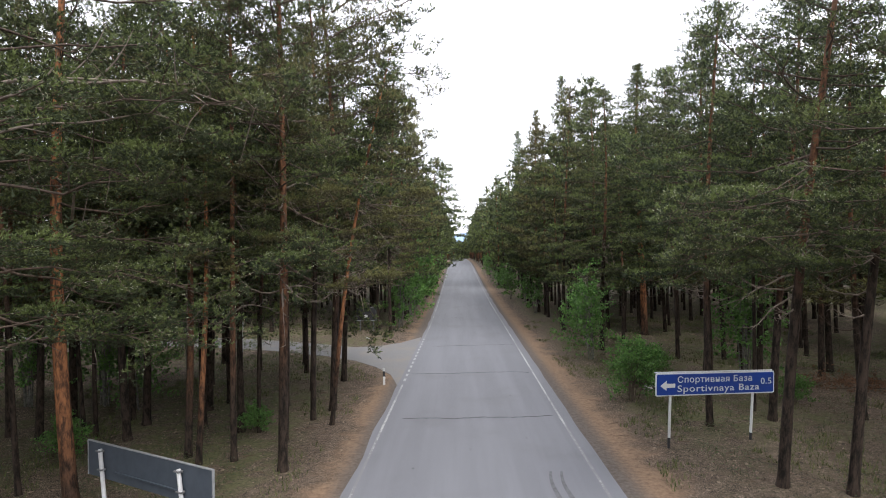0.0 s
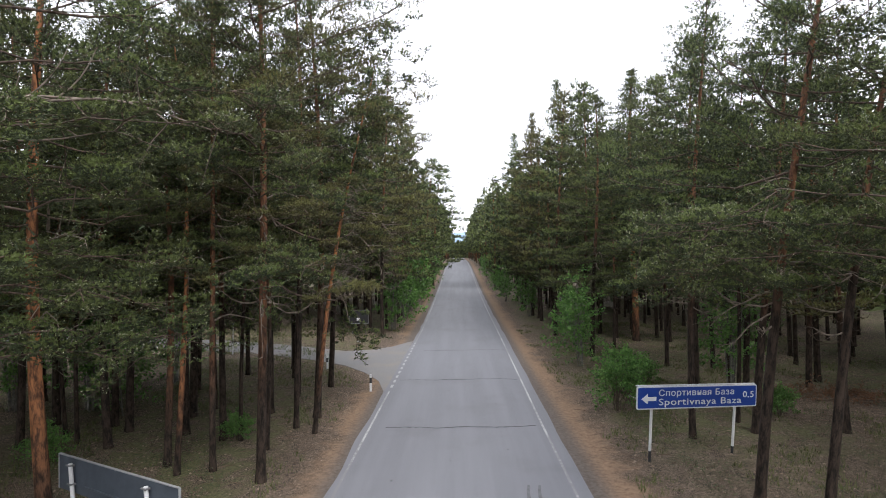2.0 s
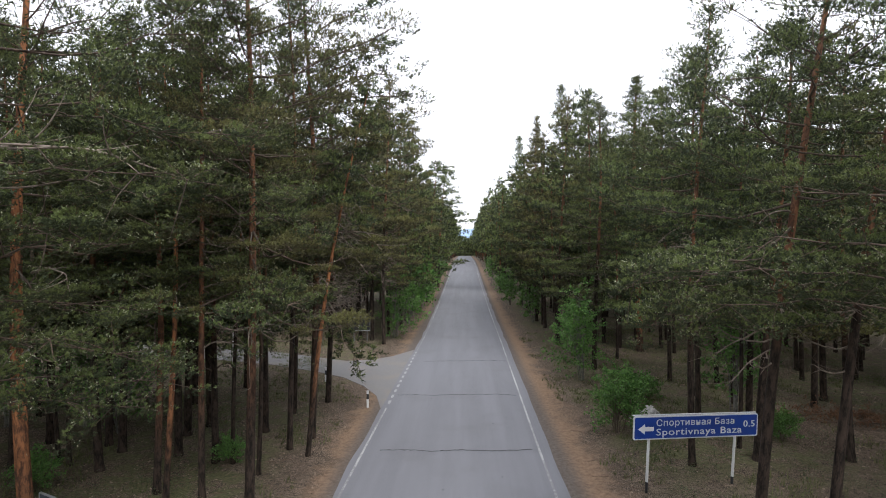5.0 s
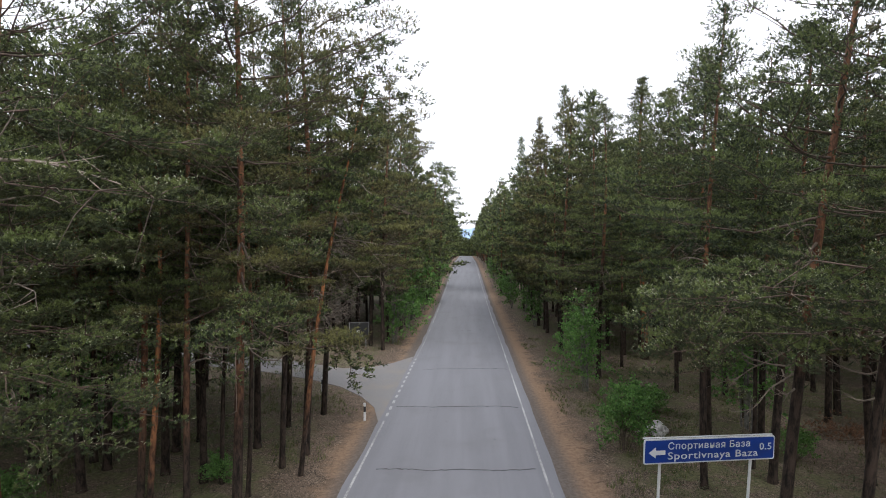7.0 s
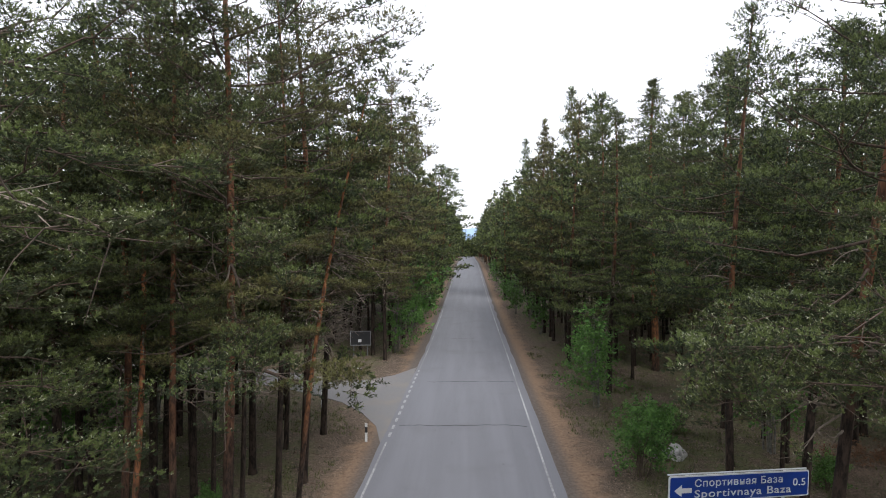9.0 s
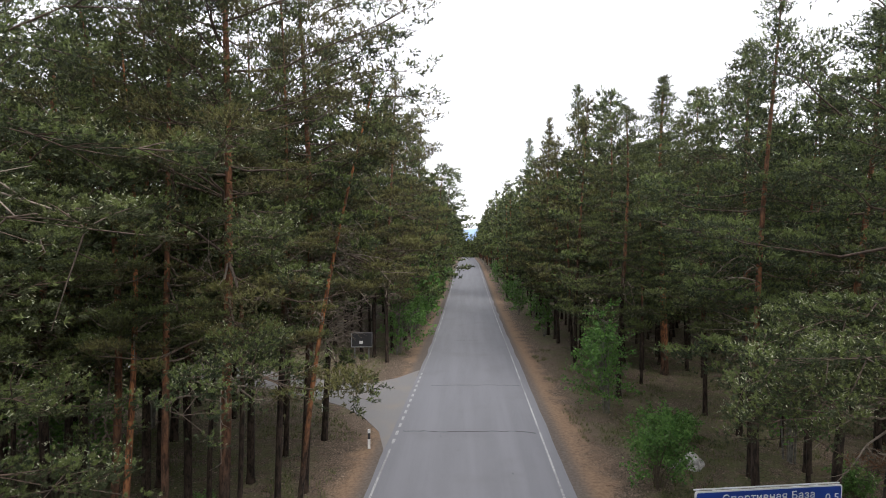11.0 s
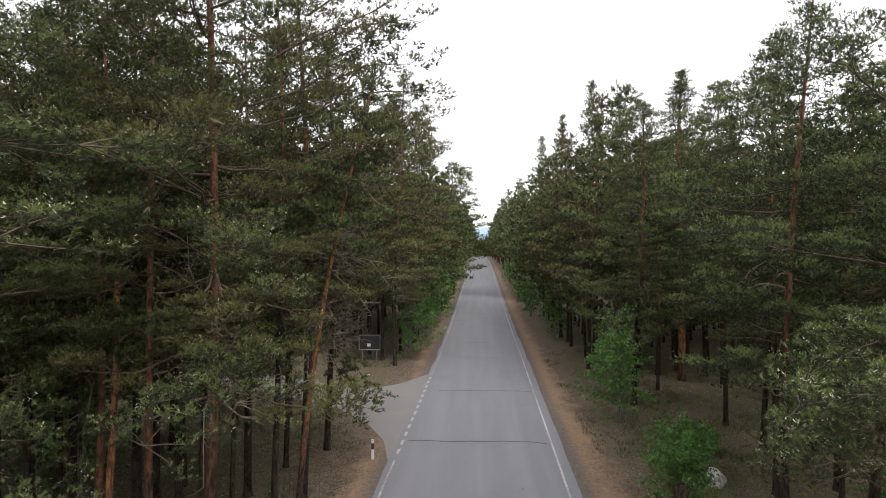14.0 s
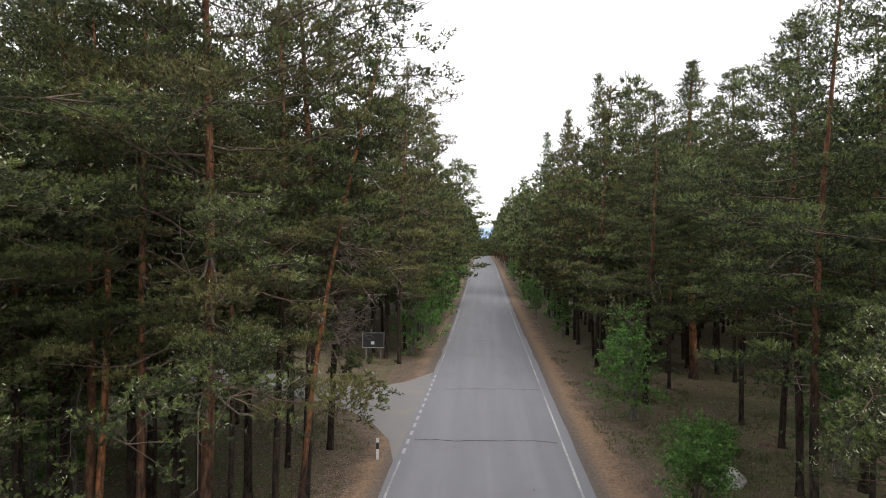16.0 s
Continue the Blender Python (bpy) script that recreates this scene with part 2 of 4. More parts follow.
def tube(verts, faces, pts, radii, sides):
    """Append a tapered tube through pts."""
    pts = np.asarray(pts, float)
    n0 = len(verts)
    ref = np.array((0.31, 0.21, 0.93))
    for i, p in enumerate(pts):
        d = pts[min(i + 1, len(pts) - 1)] - pts[max(i - 1, 0)]
        d = d / (np.linalg.norm(d) + 1e-9)
        u = np.cross(d, ref if abs(d @ ref) < 0.97 else np.array((1.0, 0, 0)))
        u /= np.linalg.norm(u) + 1e-9
        w = np.cross(d, u)
        for s in range(sides):
            a = 2 * math.pi * s / sides
            verts.append(p + radii[i] * (math.cos(a) * u + math.sin(a) * w))
    for i in range(len(pts) - 1):
        for s in range(sides):
            a, b = n0 + i * sides + s, n0 + i * sides + (s + 1) % sides
            faces.append((a, b, b + sides, a + sides))


def lathe_mesh(name, prof, mat, sides=12):
    """A turned upright solid from (radius, height) pairs."""
    verts, faces = [], []
    for r, z in prof:
        for s in range(sides):
            a = 2 * math.pi * s / sides
            verts.append((r * math.cos(a), r * math.sin(a), z))
    for i in range(len(prof) - 1):
        for s in range(sides):
            a, b = i * sides + s, i * sides + (s + 1) % sides
            faces.append((a, b, b + sides, a + sides))
    faces.append(tuple(range(sides))[::-1])
    faces.append(tuple(range((len(prof) - 1) * sides, len(prof) * sides)))
    return mesh_of(name, verts, faces, mat, False)


def smooth01(x):
    x = min(1.0, max(0.0, x))
    return x * x * (3 - 2 * x)


def gz(x, y):
    """Height of the land: level at first, then the road climbs to a crest and falls away."""
    return 3.3 * smooth01((y - 47) / 140) - 3.0 * smooth01((y - 316) / 50)


def ripple(x, y):
    """Unevenness of the forest floor off the road."""
    off = smooth01((abs(x) - 3.6) / 5)
    if x < 0:
        off *= 1 - 0.93 * smooth01((y - 20) / 6) * smooth01((52 - y) / 7)
    v = noise.noise(Vector((x * 0.22, y * 0.22, 3.1))) * 0.16 + noise.noise(Vector((x * 0.9, y * 0.9, 7.7))) * 0.05
    return off * v - 0.022


def ground_z(x, y):
    return gz(x, y) + ripple(x, y)


# ---- ground ----
def build_ground():
    xs = sorted(set([-900, -500, -250, -140, -90] + [-60 + 1.5 * i for i in range(81)] + [90, 140, 250, 500, 900]))
    ys = sorted(set([-300, -150, -80, -40] + [-20 + 1.2 * i for i in range(76)] + [75 + 6 * i for i in range(70)] + [520, 700, 1000, 1600, 2600]))
    verts = [(x, y, ground_z(x, y)) for y in ys for x in xs]
    n = len(xs)
    faces = [(j * n + i, j * n + i + 1, (j + 1) * n + i + 1, (j + 1) * n + i) for j in range(len(ys) - 1) for i in range(n - 1)]
    tagged(new("ground", mesh_of("ground", verts, faces, M_GROUND, True)), "forest floor of brown needle litter, moss and sandy verge", "ground", kind="structure")


def bend(y):
    """The road turns away to the right behind the crest."""
    return 0.012 * max(0.0, y - 315) ** 2


def strip(name, rows, thick, mat):
    """A slab that follows rows of (x_left, x_right, y), with its side faces."""
    verts, faces = [], []
    for xl, xr, y in rows:
        z = gz(0, y)
        verts += [(xl - 0.04, y, z - 0.09), (xl, y, z + thick), (xr, y, z + thick), (xr + 0.04, y, z - 0.09)]
    for i in range(len(rows) - 1):
        a = 4 * i
        for s in range(3):
            faces.append((a + s, a + s + 1, a + s + 5, a + s + 4))
    return mesh_of(name, verts, faces, mat)


def drift(x, y):
    """Both edges of the carriageway bear a little to the right past the junction."""
    if x < 0:
        return 0.36 * min(1.0, max(0.0, (y - 14) / 31)) - 0.04
    return 0.15 * min(1.0, max(0.0, (y - 20) / 25)) - 0.07


def build_road():
    rng = random.Random(5)
    rows = []
    y = -60.0
    while y < 372:
        wob = noise.noise(Vector((0, y * 0.35, 0))) * 0.10
        wob2 = noise.noise(Vector((9, y * 0.3, 0))) * 0.12
        rows.append((-3.42 + wob + bend(y) + drift(-1, y), 3.50 + wob2 + bend(y) + drift(1, y), y))
        y += 0.8 if y < 90 else 5.0
    road = tagged(new("road", strip("road", rows, 0.0, M_ASPHALT)), "weathered grey two-lane asphalt road with transverse cracks", "road", kind="structure")
    # side road, leaving to the left in a curve
    low = [(-3.2, 24.2), (-3.9, 27.0), (-4.9, 28.9), (-6.3, 30.7), (-8.2, 32.2), (-11.7, 34.2), (-16, 35.8), (-24, 37.6), (-40, 40)]
    up = [(-3.2, 39.2), (-4.4, 36.9), (-5.6, 35.7), (-7.2, 35.3), (-9.2, 36.4), (-12.5, 38.2), (-16.5, 39.8), (-24, 41.6), (-40, 44)]
    verts, faces = [], []
    for (a, b), (c, d) in zip(low, up):
        for k in range(7):
            t = k / 6
            verts.append((a + (c - a) * t, b + (d - b) * t, -0.006))
        verts.append((a, b, -0.15))
        verts.append((c, d, -0.15))
    for i in range(len(low) - 1):
        o = 9 * i
        for k in range(6):
            faces.append((o + k, o + 9 + k, o + 10 + k, o + k + 1))
        faces.append((o + 7, o + 16, o + 9, o))
        faces.append((o + 6, o + 15, o + 17, o + 8))
    part("side_road", mesh_of("side_road", verts, faces, M_SIDE), road, "dusty grey asphalt side road curving into the forest")
    for n, x in (("edge_line", 3.10), ("edge_line", -3.20)):
        runs = [(-60, 24.9), (38.8, 365)] if x < 0 else [(-60, 365)]
        for y0, y1 in runs:
            vs, fs = [], []
            k = 0
            y = y0
            while True:
                z = gz(0, y) + 0.005 + 0.0004 * max(0.0, y - 45)
                w = 0.040 if y < 90 else 0.055
                dx = bend(y) + drift(x, y)
                vs += [(x - w + dx, y, z), (x + w + dx, y, z)]
                if k:
                    fs.append((2 * k - 2, 2 * k - 1, 2 * k + 1, 2 * k))
                k += 1
                if y >= y1:
                    break
                y = min(y1, y + 2.0)
            part(n, mesh_of("edge_line", vs, fs, M_LINE), road)
    dash = mesh_of("dash", [(-0.06, 0, 0.005), (0.06, 0, 0.005), (0.06, 0.55, 0.005), (-0.06, 0.55, 0.005)], [(0, 1, 2, 3)], M_LINE)
    for i in range(13):
        part("edge_line_dash", dash, road, "", Matrix.Translation((-3.20 + drift(-1, 25.8 + 1.02 * i), 25.55 + 1.02 * i, 0)))

    def wander(name, x0, x1, y0, width, mat, seed, gap=None):
        r = random.Random(seed)
        vs, fs, k, dy = [], [], 0, 0.0
        x = x0
        while x < x1:
            dy += r.uniform(-0.05, 0.05)
            dy *= 0.96
            w = width * r.uniform(0.5, 1.3)
            vs += [(x, y0 + dy - w, gz(x, y0) + 0.005), (x, y0 + dy + w, gz(x, y0) + 0.005)]
            if k:
                fs.append((2 * k - 2, 2 * k, 2 * k + 1, 2 * k - 1))
            k += 1
            x += 0.11
        part(name, mesh_of(name, vs, fs, mat), road, "dark tar-filled crack across the road")

    wander("crack", -2.6, 2.9, 19.75, 0.038, M_TAR, 1)
    wander("crack", -2.85, 2.95, 27.05, 0.042, M_TAR, 2)
    wander("crack", -2.2, 3.0, 35.2, 0.04, M_TAR, 3)
    wander("crack", -1.2, 0.9, 51.0, 0.035, M_TAR, 4)
    r = random.Random(8)
    for i in range(14):
        cx, cy, rr = r.uniform(-2.6, 2.7), r.uniform(13, 46), r.uniform(0.015, 0.045)
        ring = [(cx + rr * r.uniform(0.6, 1.3) * math.cos(a * 0.9), cy + rr * 1.6 * r.uniform(0.6, 1.3) * math.sin(a * 0.9), 0.004) for a in range(7)]
        part("dark_spot", mesh_of("dark_spot", ring, [tuple(range(7))], M_SKID), road, "small dark stain on the asphalt")
    for x0, x1 in ((1.75, 1.87), (2.05, 2.16)):
        vs = []
        for i in range(9):
            y = 12.2 + i * 0.33
            x = x0 + (x1 - x0) * i / 8 + 0.05 * math.sin(i * 0.8)
            w = 0.085 * (1 - i / 13)
            vs += [(x - w, y, 0.004), (x + w, y, 0.004)]
        part("tyre_mark", mesh_of("tyre_mark", vs, [(2 * i, 2 * i + 1, 2 * i + 3, 2 * i + 2) for i in range(8)], M_SKID), road, "dark curved tyre mark")


build_ground()
build_road()


# ---- far hills ----
def build_hills():
    k = Mat("hazy_blue_hill", 1.0, spec=0.0)
    f = k.noise(0.004, 5, 0.6)
    k.colour(k.mix(k.ramp(f, 0.35, 0.65), (0.24, 0.33, 0.48), (0.30, 0.40, 0.55)))
    verts, faces, n = [], [], 60
    for j in range(6):
        for i in range(n + 1):
            x = -1500 + 3000 * i / n
            top = 92 + 34 * noise.noise(Vector((x * 0.0022, 0.3, 0))) + 10 * noise.noise(Vector((x * 0.012, 1.3, 0)))
            t = j / 5
            verts.append((x, 2050 + 420 * t + 30 * noise.noise(Vector((x * 0.01, t * 3, 0))), -30 + (top + 30) * math.sin(t * math.pi / 2)))
    for j in range(5):
        for i in range(n):
            a = j * (n + 1) + i
            faces.append((a, a + 1, a + n + 2, a + n + 1))
    tagged(new("backdrop", mesh_of("hills", verts, faces, k.m, True)), "hazy blue wooded hills on the horizon", "hills", kind="structure")


build_hills()


# ---- pine trees ----
def unit(v):
    return v / (np.linalg.norm(v, axis=-1, keepdims=True) + 1e-9)


def needles(rs, pos, way, blades, length, width, high):
    """Vertices of brushes of needles: each shoot at pos points along way; three to a blade."""
    n = len(pos) * blades
    high = np.repeat(high, blades)[:, None]
    size = 1.06 - 0.30 * high
    pos, way = np.repeat(pos, blades, 0), np.repeat(way, blades, 0)
    side = unit(rs.normal(size=(n, 3)))
    out = unit(way * rs.uniform(0.45, 1.1, (n, 1)) + side * 0.72)
    foot = pos + way * length * rs.uniform(-0.5, 0.6, (n, 1))
    flat = unit(np.cross(out, rs.normal(size=(n, 3)))) * width * size * 0.5
    return np.stack([foot + flat, foot - flat, foot + out * length * size * rs.uniform(0.65, 1.25, (n, 1))], 1).reshape(-1, 3)


def raw_mesh(name, verts, loops, sizes, slots, mats):
    """A mesh from flat arrays: vertex places, corner indices, face sizes and material slots."""
    me = bpy.data.meshes.new(name)
    me.vertices.add(len(verts))
    me.loops.add(len(loops))
    me.polygons.add(len(sizes))
    me.vertices.foreach_set("co", np.asarray(verts, np.float32).ravel())
    me.loops.foreach_set("vertex_index", np.asarray(loops, np.int32))
    me.polygons.foreach_set("loop_start", np.concatenate([[0], np.cumsum(sizes)[:-1]]).astype(np.int32))
    me.polygons.foreach_set("material_index", np.asarray(slots, np.int32))
    for m in mats:
        me.materials.append(m)
    me.update(calc_edges=True)
    return me


class Pine:
    """Shapes of one pine. base: height of the lowest green limb; reach: how much further limbs go towards its local +x;
    dome: 1 for a pointed crown, 2 for a rounded one; inner: how many older, shade-coloured needles fill the crown and
    their size."""

    def __init__(self, seed, H, base, radius, r0, limbs, pads, tufts, blades, length, width, reach=0.0, dead=8, bend=0.35, detail=2, dead_top=1.2, thin_top=0.0, shoots=0, pad=0.4, dome=1.6, bark=None, needle=None, inner=(8, 0.2)):
        rs = np.random.RandomState(seed)
        ph = rs.uniform(0, 6.28, 2)
        self.limbs = []
        self.bark = bark or M_BARK
        self.needle = needle or (M_NEEDLE, M_NEEDLE_LIT)

        def axis(h):
            t = h / H
            return np.array((bend * math.sin(2.6 * t + ph[0]) * t, bend * math.sin(2.2 * t + ph[1]) * t, h))

        tv, tf = [], []
        hs = np.concatenate([[-0.25, 0.0, 0.35], np.linspace(1.0, H, 15 if detail else 6)])
        rad = [0.80 * r0 * (1.25 if h < 0.1 else 1.0) * (1 - 0.95 * max(h, 0) / H) ** (0.75 if detail == 2 else 1.0) + 0.008 for h in hs]
        tube(tv, tf, [axis(h) for h in hs], rad, (5, 7, 10)[detail])
        self.trunk = (tv, tf)
        P, W, Q, C, A, G, H_in = [], [], [], [], [], [], []
        crown = H - base
        steps = (2, 4, 6)[detail]
        for i in range(limbs):
            t = min(0.99, ((i + rs.uniform(0, 1)) / limbs) ** 0.95)
            u = max(0.0, (t - 0.3) / 0.7)
            prof = (0.70 + t) * (1 - u ** dome) if t < 0.3 else (1 - u ** dome) ** 0.9 + 0.06
            az = i * 2.39996 + rs.uniform(-0.5, 0.5)
            L = radius * prof * rs.uniform(0.6, 1.15) * (1 + reach * math.cos(az))
            el = radians(-12 + 62 * t ** 1.4 + rs.uniform(-12, 12))
            o = axis(base + crown * t)
            d = np.array((math.cos(az), math.sin(az), 0.0))
            pts = []
            for k in range(steps + 1):
                s = k / steps
                droop = -0.15 * L * math.sin(s * math.pi * 0.8) * (1 - t) + 0.16 * L * s * s
                pts.append(o + d * L * s * math.cos(el) + np.array((0, 0, L * s * math.sin(el) + droop)) + rs.normal(size=3) * 0.035 * L * s)
            rb = max(0.009, 0.030 * min(1.3, L / 2.5) * (1.1 - 0.5 * t))
            lv, lf = [], []
            tube(lv, lf, pts, [rb * (1 - 0.8 * k / steps) for k in range(steps + 1)], (3, 3, 5)[detail])
            pts = np.array(pts)
            # older needles inside the crown, their colour darkened for the shade there
            n = max(1, int(inner[0] * (0.5 + 0.5 * L / radius)))
            s = rs.uniform(0.10, 0.85, n) * steps
            k = np.minimum(s.astype(int), steps - 1)
            G.append(pts[k] + (pts[k + 1] - pts[k]) * (s - k)[:, None] + rs.normal(size=(n, 3)) * np.array((1, 1, 0.7)) * 0.16 * L)
            H_in.append(np.full(n, t))
            thin = 1.0 - thin_top * (t > 0.4) * rs.uniform(0.5, 1.0)
            for j in range(pads):
                s0 = (0.10, 0.18, rs.uniform(0.02, 0.34))[detail]
                s = s0 + (1 - s0) * (j + rs.uniform(0, 1)) / pads
                q = s * steps
                k = min(steps - 1, int(q))
                p = pts[k] + (pts[k + 1] - pts[k]) * (q - k)
                along = unit(pts[k + 1] - pts[k])
                lat = unit(np.cross(along, (0, 0, 1.0))) * (1 if j % 2 else -1)
                w = unit(along * rs.uniform(0.5, 1.1) + lat * rs.uniform(0.3, 1.1) + np.array((0, 0, rs.uniform(-0.15, 0.45))))
                sl = (0.20 + 0.30 * (1 - s)) * L * rs.uniform(0.6, 1.1) + 0.12
                if detail == 2:
                    tube(lv, lf, [p, p + w * sl * 0.55 + rs.normal(size=3) * 0.04, p + w * sl], [rb * 0.42, rb * 0.28, rb * 0.12], 3)
                grow = (0.55 + 0.55 * L / radius) * rs.uniform(0.7, 1.3)
                pr = pad * grow
                n = max(2, int(tufts * thin * grow ** 1.6))
                v = unit(rs.normal(size=(n, 3)))
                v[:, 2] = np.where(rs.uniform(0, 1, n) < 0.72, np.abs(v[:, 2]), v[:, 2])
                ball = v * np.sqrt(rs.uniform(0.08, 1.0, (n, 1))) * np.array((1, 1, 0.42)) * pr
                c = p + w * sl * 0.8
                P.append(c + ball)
                # needles in the upper part of a pad get the lit colour
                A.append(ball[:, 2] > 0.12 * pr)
                W.append(unit(v * np.array((0.7, 0.7, 0.4)) + w * 0.35 + np.array((0, 0, 0.45)) + rs.normal(size=(n, 3)) * 0.22))
                Q.append(np.full(n, t))
                C.append(c + rs.normal(size=(shoots, 3)) * np.array((0.5, 0.5, 0.1)) * pr + np.array((0, 0, 0.5 * pr)))
            self.limbs.append((lv, lf))
        self.living = len(self.limbs)
        for i in range(dead):
            h = base * rs.uniform(0.7, dead_top)
            az = rs.normal() * 1.2 if reach else rs.uniform(0, 6.28)
            L = rs.uniform(0.25, 0.62) * radius
            d = np.array((math.cos(az), math.sin(az), rs.uniform(-0.25, 0.3)))
            curl = rs.normal() * 0.10
            pts = [axis(h)]
            for k in range(5):
                pts.append(pts[-1] + d * L / 5 + rs.normal(size=3) * 0.018 * L + np.array((0, 0, curl * L * (k - 1.5))))
            lv, lf = [], []
            tube(lv, lf, pts, [0.030 * (1 - k / 6.5) for k in range(6)], 4)
            if detail:
                for j in range(4 if dead < 30 else 8):
                    p = pts[2 + j % 4]
                    w = unit(d + rs.normal(size=3) * 0.6)
                    e = p + w * L * 0.18
                    tube(lv, lf, [p, e, e + unit(w + rs.normal(size=3) * 0.5) * L * 0.16], [0.011, 0.008, 0.003], 3)
            self.limbs.append((lv, lf))
        # young marks blades on pad tops, whose colour has the top light painted in
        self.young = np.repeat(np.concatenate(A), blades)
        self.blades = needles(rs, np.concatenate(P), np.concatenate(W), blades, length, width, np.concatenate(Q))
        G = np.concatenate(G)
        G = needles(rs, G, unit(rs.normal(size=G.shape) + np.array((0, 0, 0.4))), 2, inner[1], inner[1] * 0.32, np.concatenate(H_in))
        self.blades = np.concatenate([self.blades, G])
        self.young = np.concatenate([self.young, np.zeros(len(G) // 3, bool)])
        if shoots:
            c = np.concatenate(C)
            m = len(c)
            tip = c + np.stack([rs.normal(size=m) * 0.02, rs.normal(size=m) * 0.02, rs.uniform(0.6, 1.2, m) * (0.020 + width * 0.4)], 1)
            a = rs.uniform(0, 6.28, m)
            e = np.stack([np.cos(a), np.sin(a), np.zeros(m)], 1) * (0.006 + width * 0.10)
            self.candles = np.stack([c - e, c + e, tip + e * 0.5, tip - e * 0.5], 1).reshape(-1, 3)
        else:
            self.candles = np.zeros((0, 3))
        self.made = None

    def wood(self, arms=True):
        """Trunk and limbs as one set of vertices and quads, with a slot for each face."""
        vs, fs, slots = list(self.trunk[0]), list(self.trunk[1]), [0] * len(self.trunk[1])
        for lv, lf in self.limbs if arms else ():
            o = len(vs)
            vs += lv
            fs += [tuple(i + o for i in f) for f in lf]
            slots += [1] * len(lf)
        return np.array(vs), np.array(fs), np.array(slots)

    def meshes(self, split):
        """Trunk, limbs (one each where split) and crown, made once and shared."""
        if self.made is None:
            n, c = len(self.blades), len(self.candles)
            trunk = mesh_of("pine_trunk", *self.trunk, self.bark, True)
            arms, vs, fs = [], [], []
            if split:
                arms = [mesh_of("pine_limb", lv, lf, M_LIMB if i < self.living else M_DEAD, True) for i, (lv, lf) in enumerate(self.limbs)]
            else:
                for lv, lf in self.limbs:
                    o = len(vs) + n + c
                    vs += lv
                    fs += [i + o for f in lf for i in f]
            m = len(fs) // 4
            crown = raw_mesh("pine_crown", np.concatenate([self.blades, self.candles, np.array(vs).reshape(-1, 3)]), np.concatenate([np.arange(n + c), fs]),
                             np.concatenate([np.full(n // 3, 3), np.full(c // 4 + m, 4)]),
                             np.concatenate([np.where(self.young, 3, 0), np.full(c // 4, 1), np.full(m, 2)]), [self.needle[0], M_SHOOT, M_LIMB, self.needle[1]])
            self.made = (trunk, arms, crown)
        return self.made


OLIVE = (M_NEEDLE_BROWN, M_NEEDLE_DULL)
CLOSE = [Pine(10 + i, H, b, r, r0, 48, 4, 88, 9, 0.066, 0.019, reach, dead, 0.6, 2, top, thin, 6, 0.45, 1.6, (M_BARK_ORANGE, M_BARK, M_BARK_WARM, M_BARK_WARM)[i], OLIVE if i == 3 else None, (46, 0.13)) for i, (H, b, r, r0, reach, dead, top, thin) in enumerate((
    (16.5, 5.2, 3.0, 0.215, 0.35, 4, 1.6, 0.15), (16.5, 5.8, 3.0, 0.155, 0.35, 7, 1.5, 0.0), (15.5, 5.9, 2.7, 0.125, 0.3, 6, 1.4, 0.2), (17.6, 5.6, 3.3, 0.16, 0.3, 8, 1.5, 0.0)))]
NEAR = [Pine(20 + i, H, b, r, r0, limbs, 4, tufts, 6, 0.105, 0.036, reach, dead, 0.55, 2, top, thin, 1, 0.46, dome, M_BARK_ORANGE if i == 4 else M_BARK, OLIVE if i in (2, 5) else None, (40, 0.16)) for i, (H, b, r, r0, limbs, tufts, reach, dead, top, thin, dome) in enumerate((
    (16.2, 5.8, 2.8, 0.16, 54, 48, 0.3, 11, 1.5, 0.2, 1.6), (15.8, 5.6, 2.7, 0.14, 54, 48, 0.3, 11, 1.5, 0.15, 1.5), (17.5, 6.8, 2.6, 0.165, 40, 50, 0.4, 70, 1.45, 0.45, 1.3),
    (15.2, 3.6, 3.1, 0.17, 50, 48, 0.2, 14, 1.6, 0.0, 1.7), (18.6, 7.6, 2.4, 0.29, 84, 36, 0.0, 14, 0.95, 0.0, 1.0), (15.5, 4.2, 3.0, 0.15, 50, 48, 0.3, 40, 1.9, 0.1, 1.5), (15.6, 5.4, 2.3, 0.14, 50, 44, 0.3, 11, 1.5, 0.7, 1.1)))]
SLIM = [Pine(35 + i, H, b, 1.15, r0, 24, 3, 26, 5, 0.13, 0.038, 0.0, 9, 0.5, 2, 1.1, 0.0, 0, 0.36, 1.4, bark, None, (8, 0.16)) for i, (H, b, r0, bark) in enumerate(
    ((12.5, 8.0, 0.085, M_BARK), (13.0, 8.2, 0.10, M_BARK_ORANGE)))]
MIDDLE = [Pine(30 + i, H, b, r, r0, 36, 3, 19, 4, 0.27, 0.115, 0.15, 6, 0.35, 1, 1.5, 0.0, 0, 0.62, dome, None, OLIVE if i % 2 else None, (14, 0.30)) for i, (H, b, r, r0, dome) in enumerate(
    ((17.5, 4.2, 3.1, 0.18, 1.5), (18.5, 4.8, 2.9, 0.19, 1.2), (16.5, 3.8, 3.0, 0.16, 1.8), (19.0, 4.6, 2.7, 0.17, 1.1), (15.5, 3.6, 2.9, 0.14, 1.6)))]
FINE = [Pine(40 + i, H, b, r, r0, 42, 4, 24, 4, 0.175, 0.066, 0.2, 9, 0.35, 1, 1.6, 0.2, 0, 0.54, 1.6, None, OLIVE if i == 1 else None, (24, 0.22)) for i, (H, b, r, r0) in enumerate(
    ((19.0, 5.2, 3.0, 0.18), (18.0, 5.0, 2.9, 0.16), (17.0, 4.8, 2.8, 0.15)))]
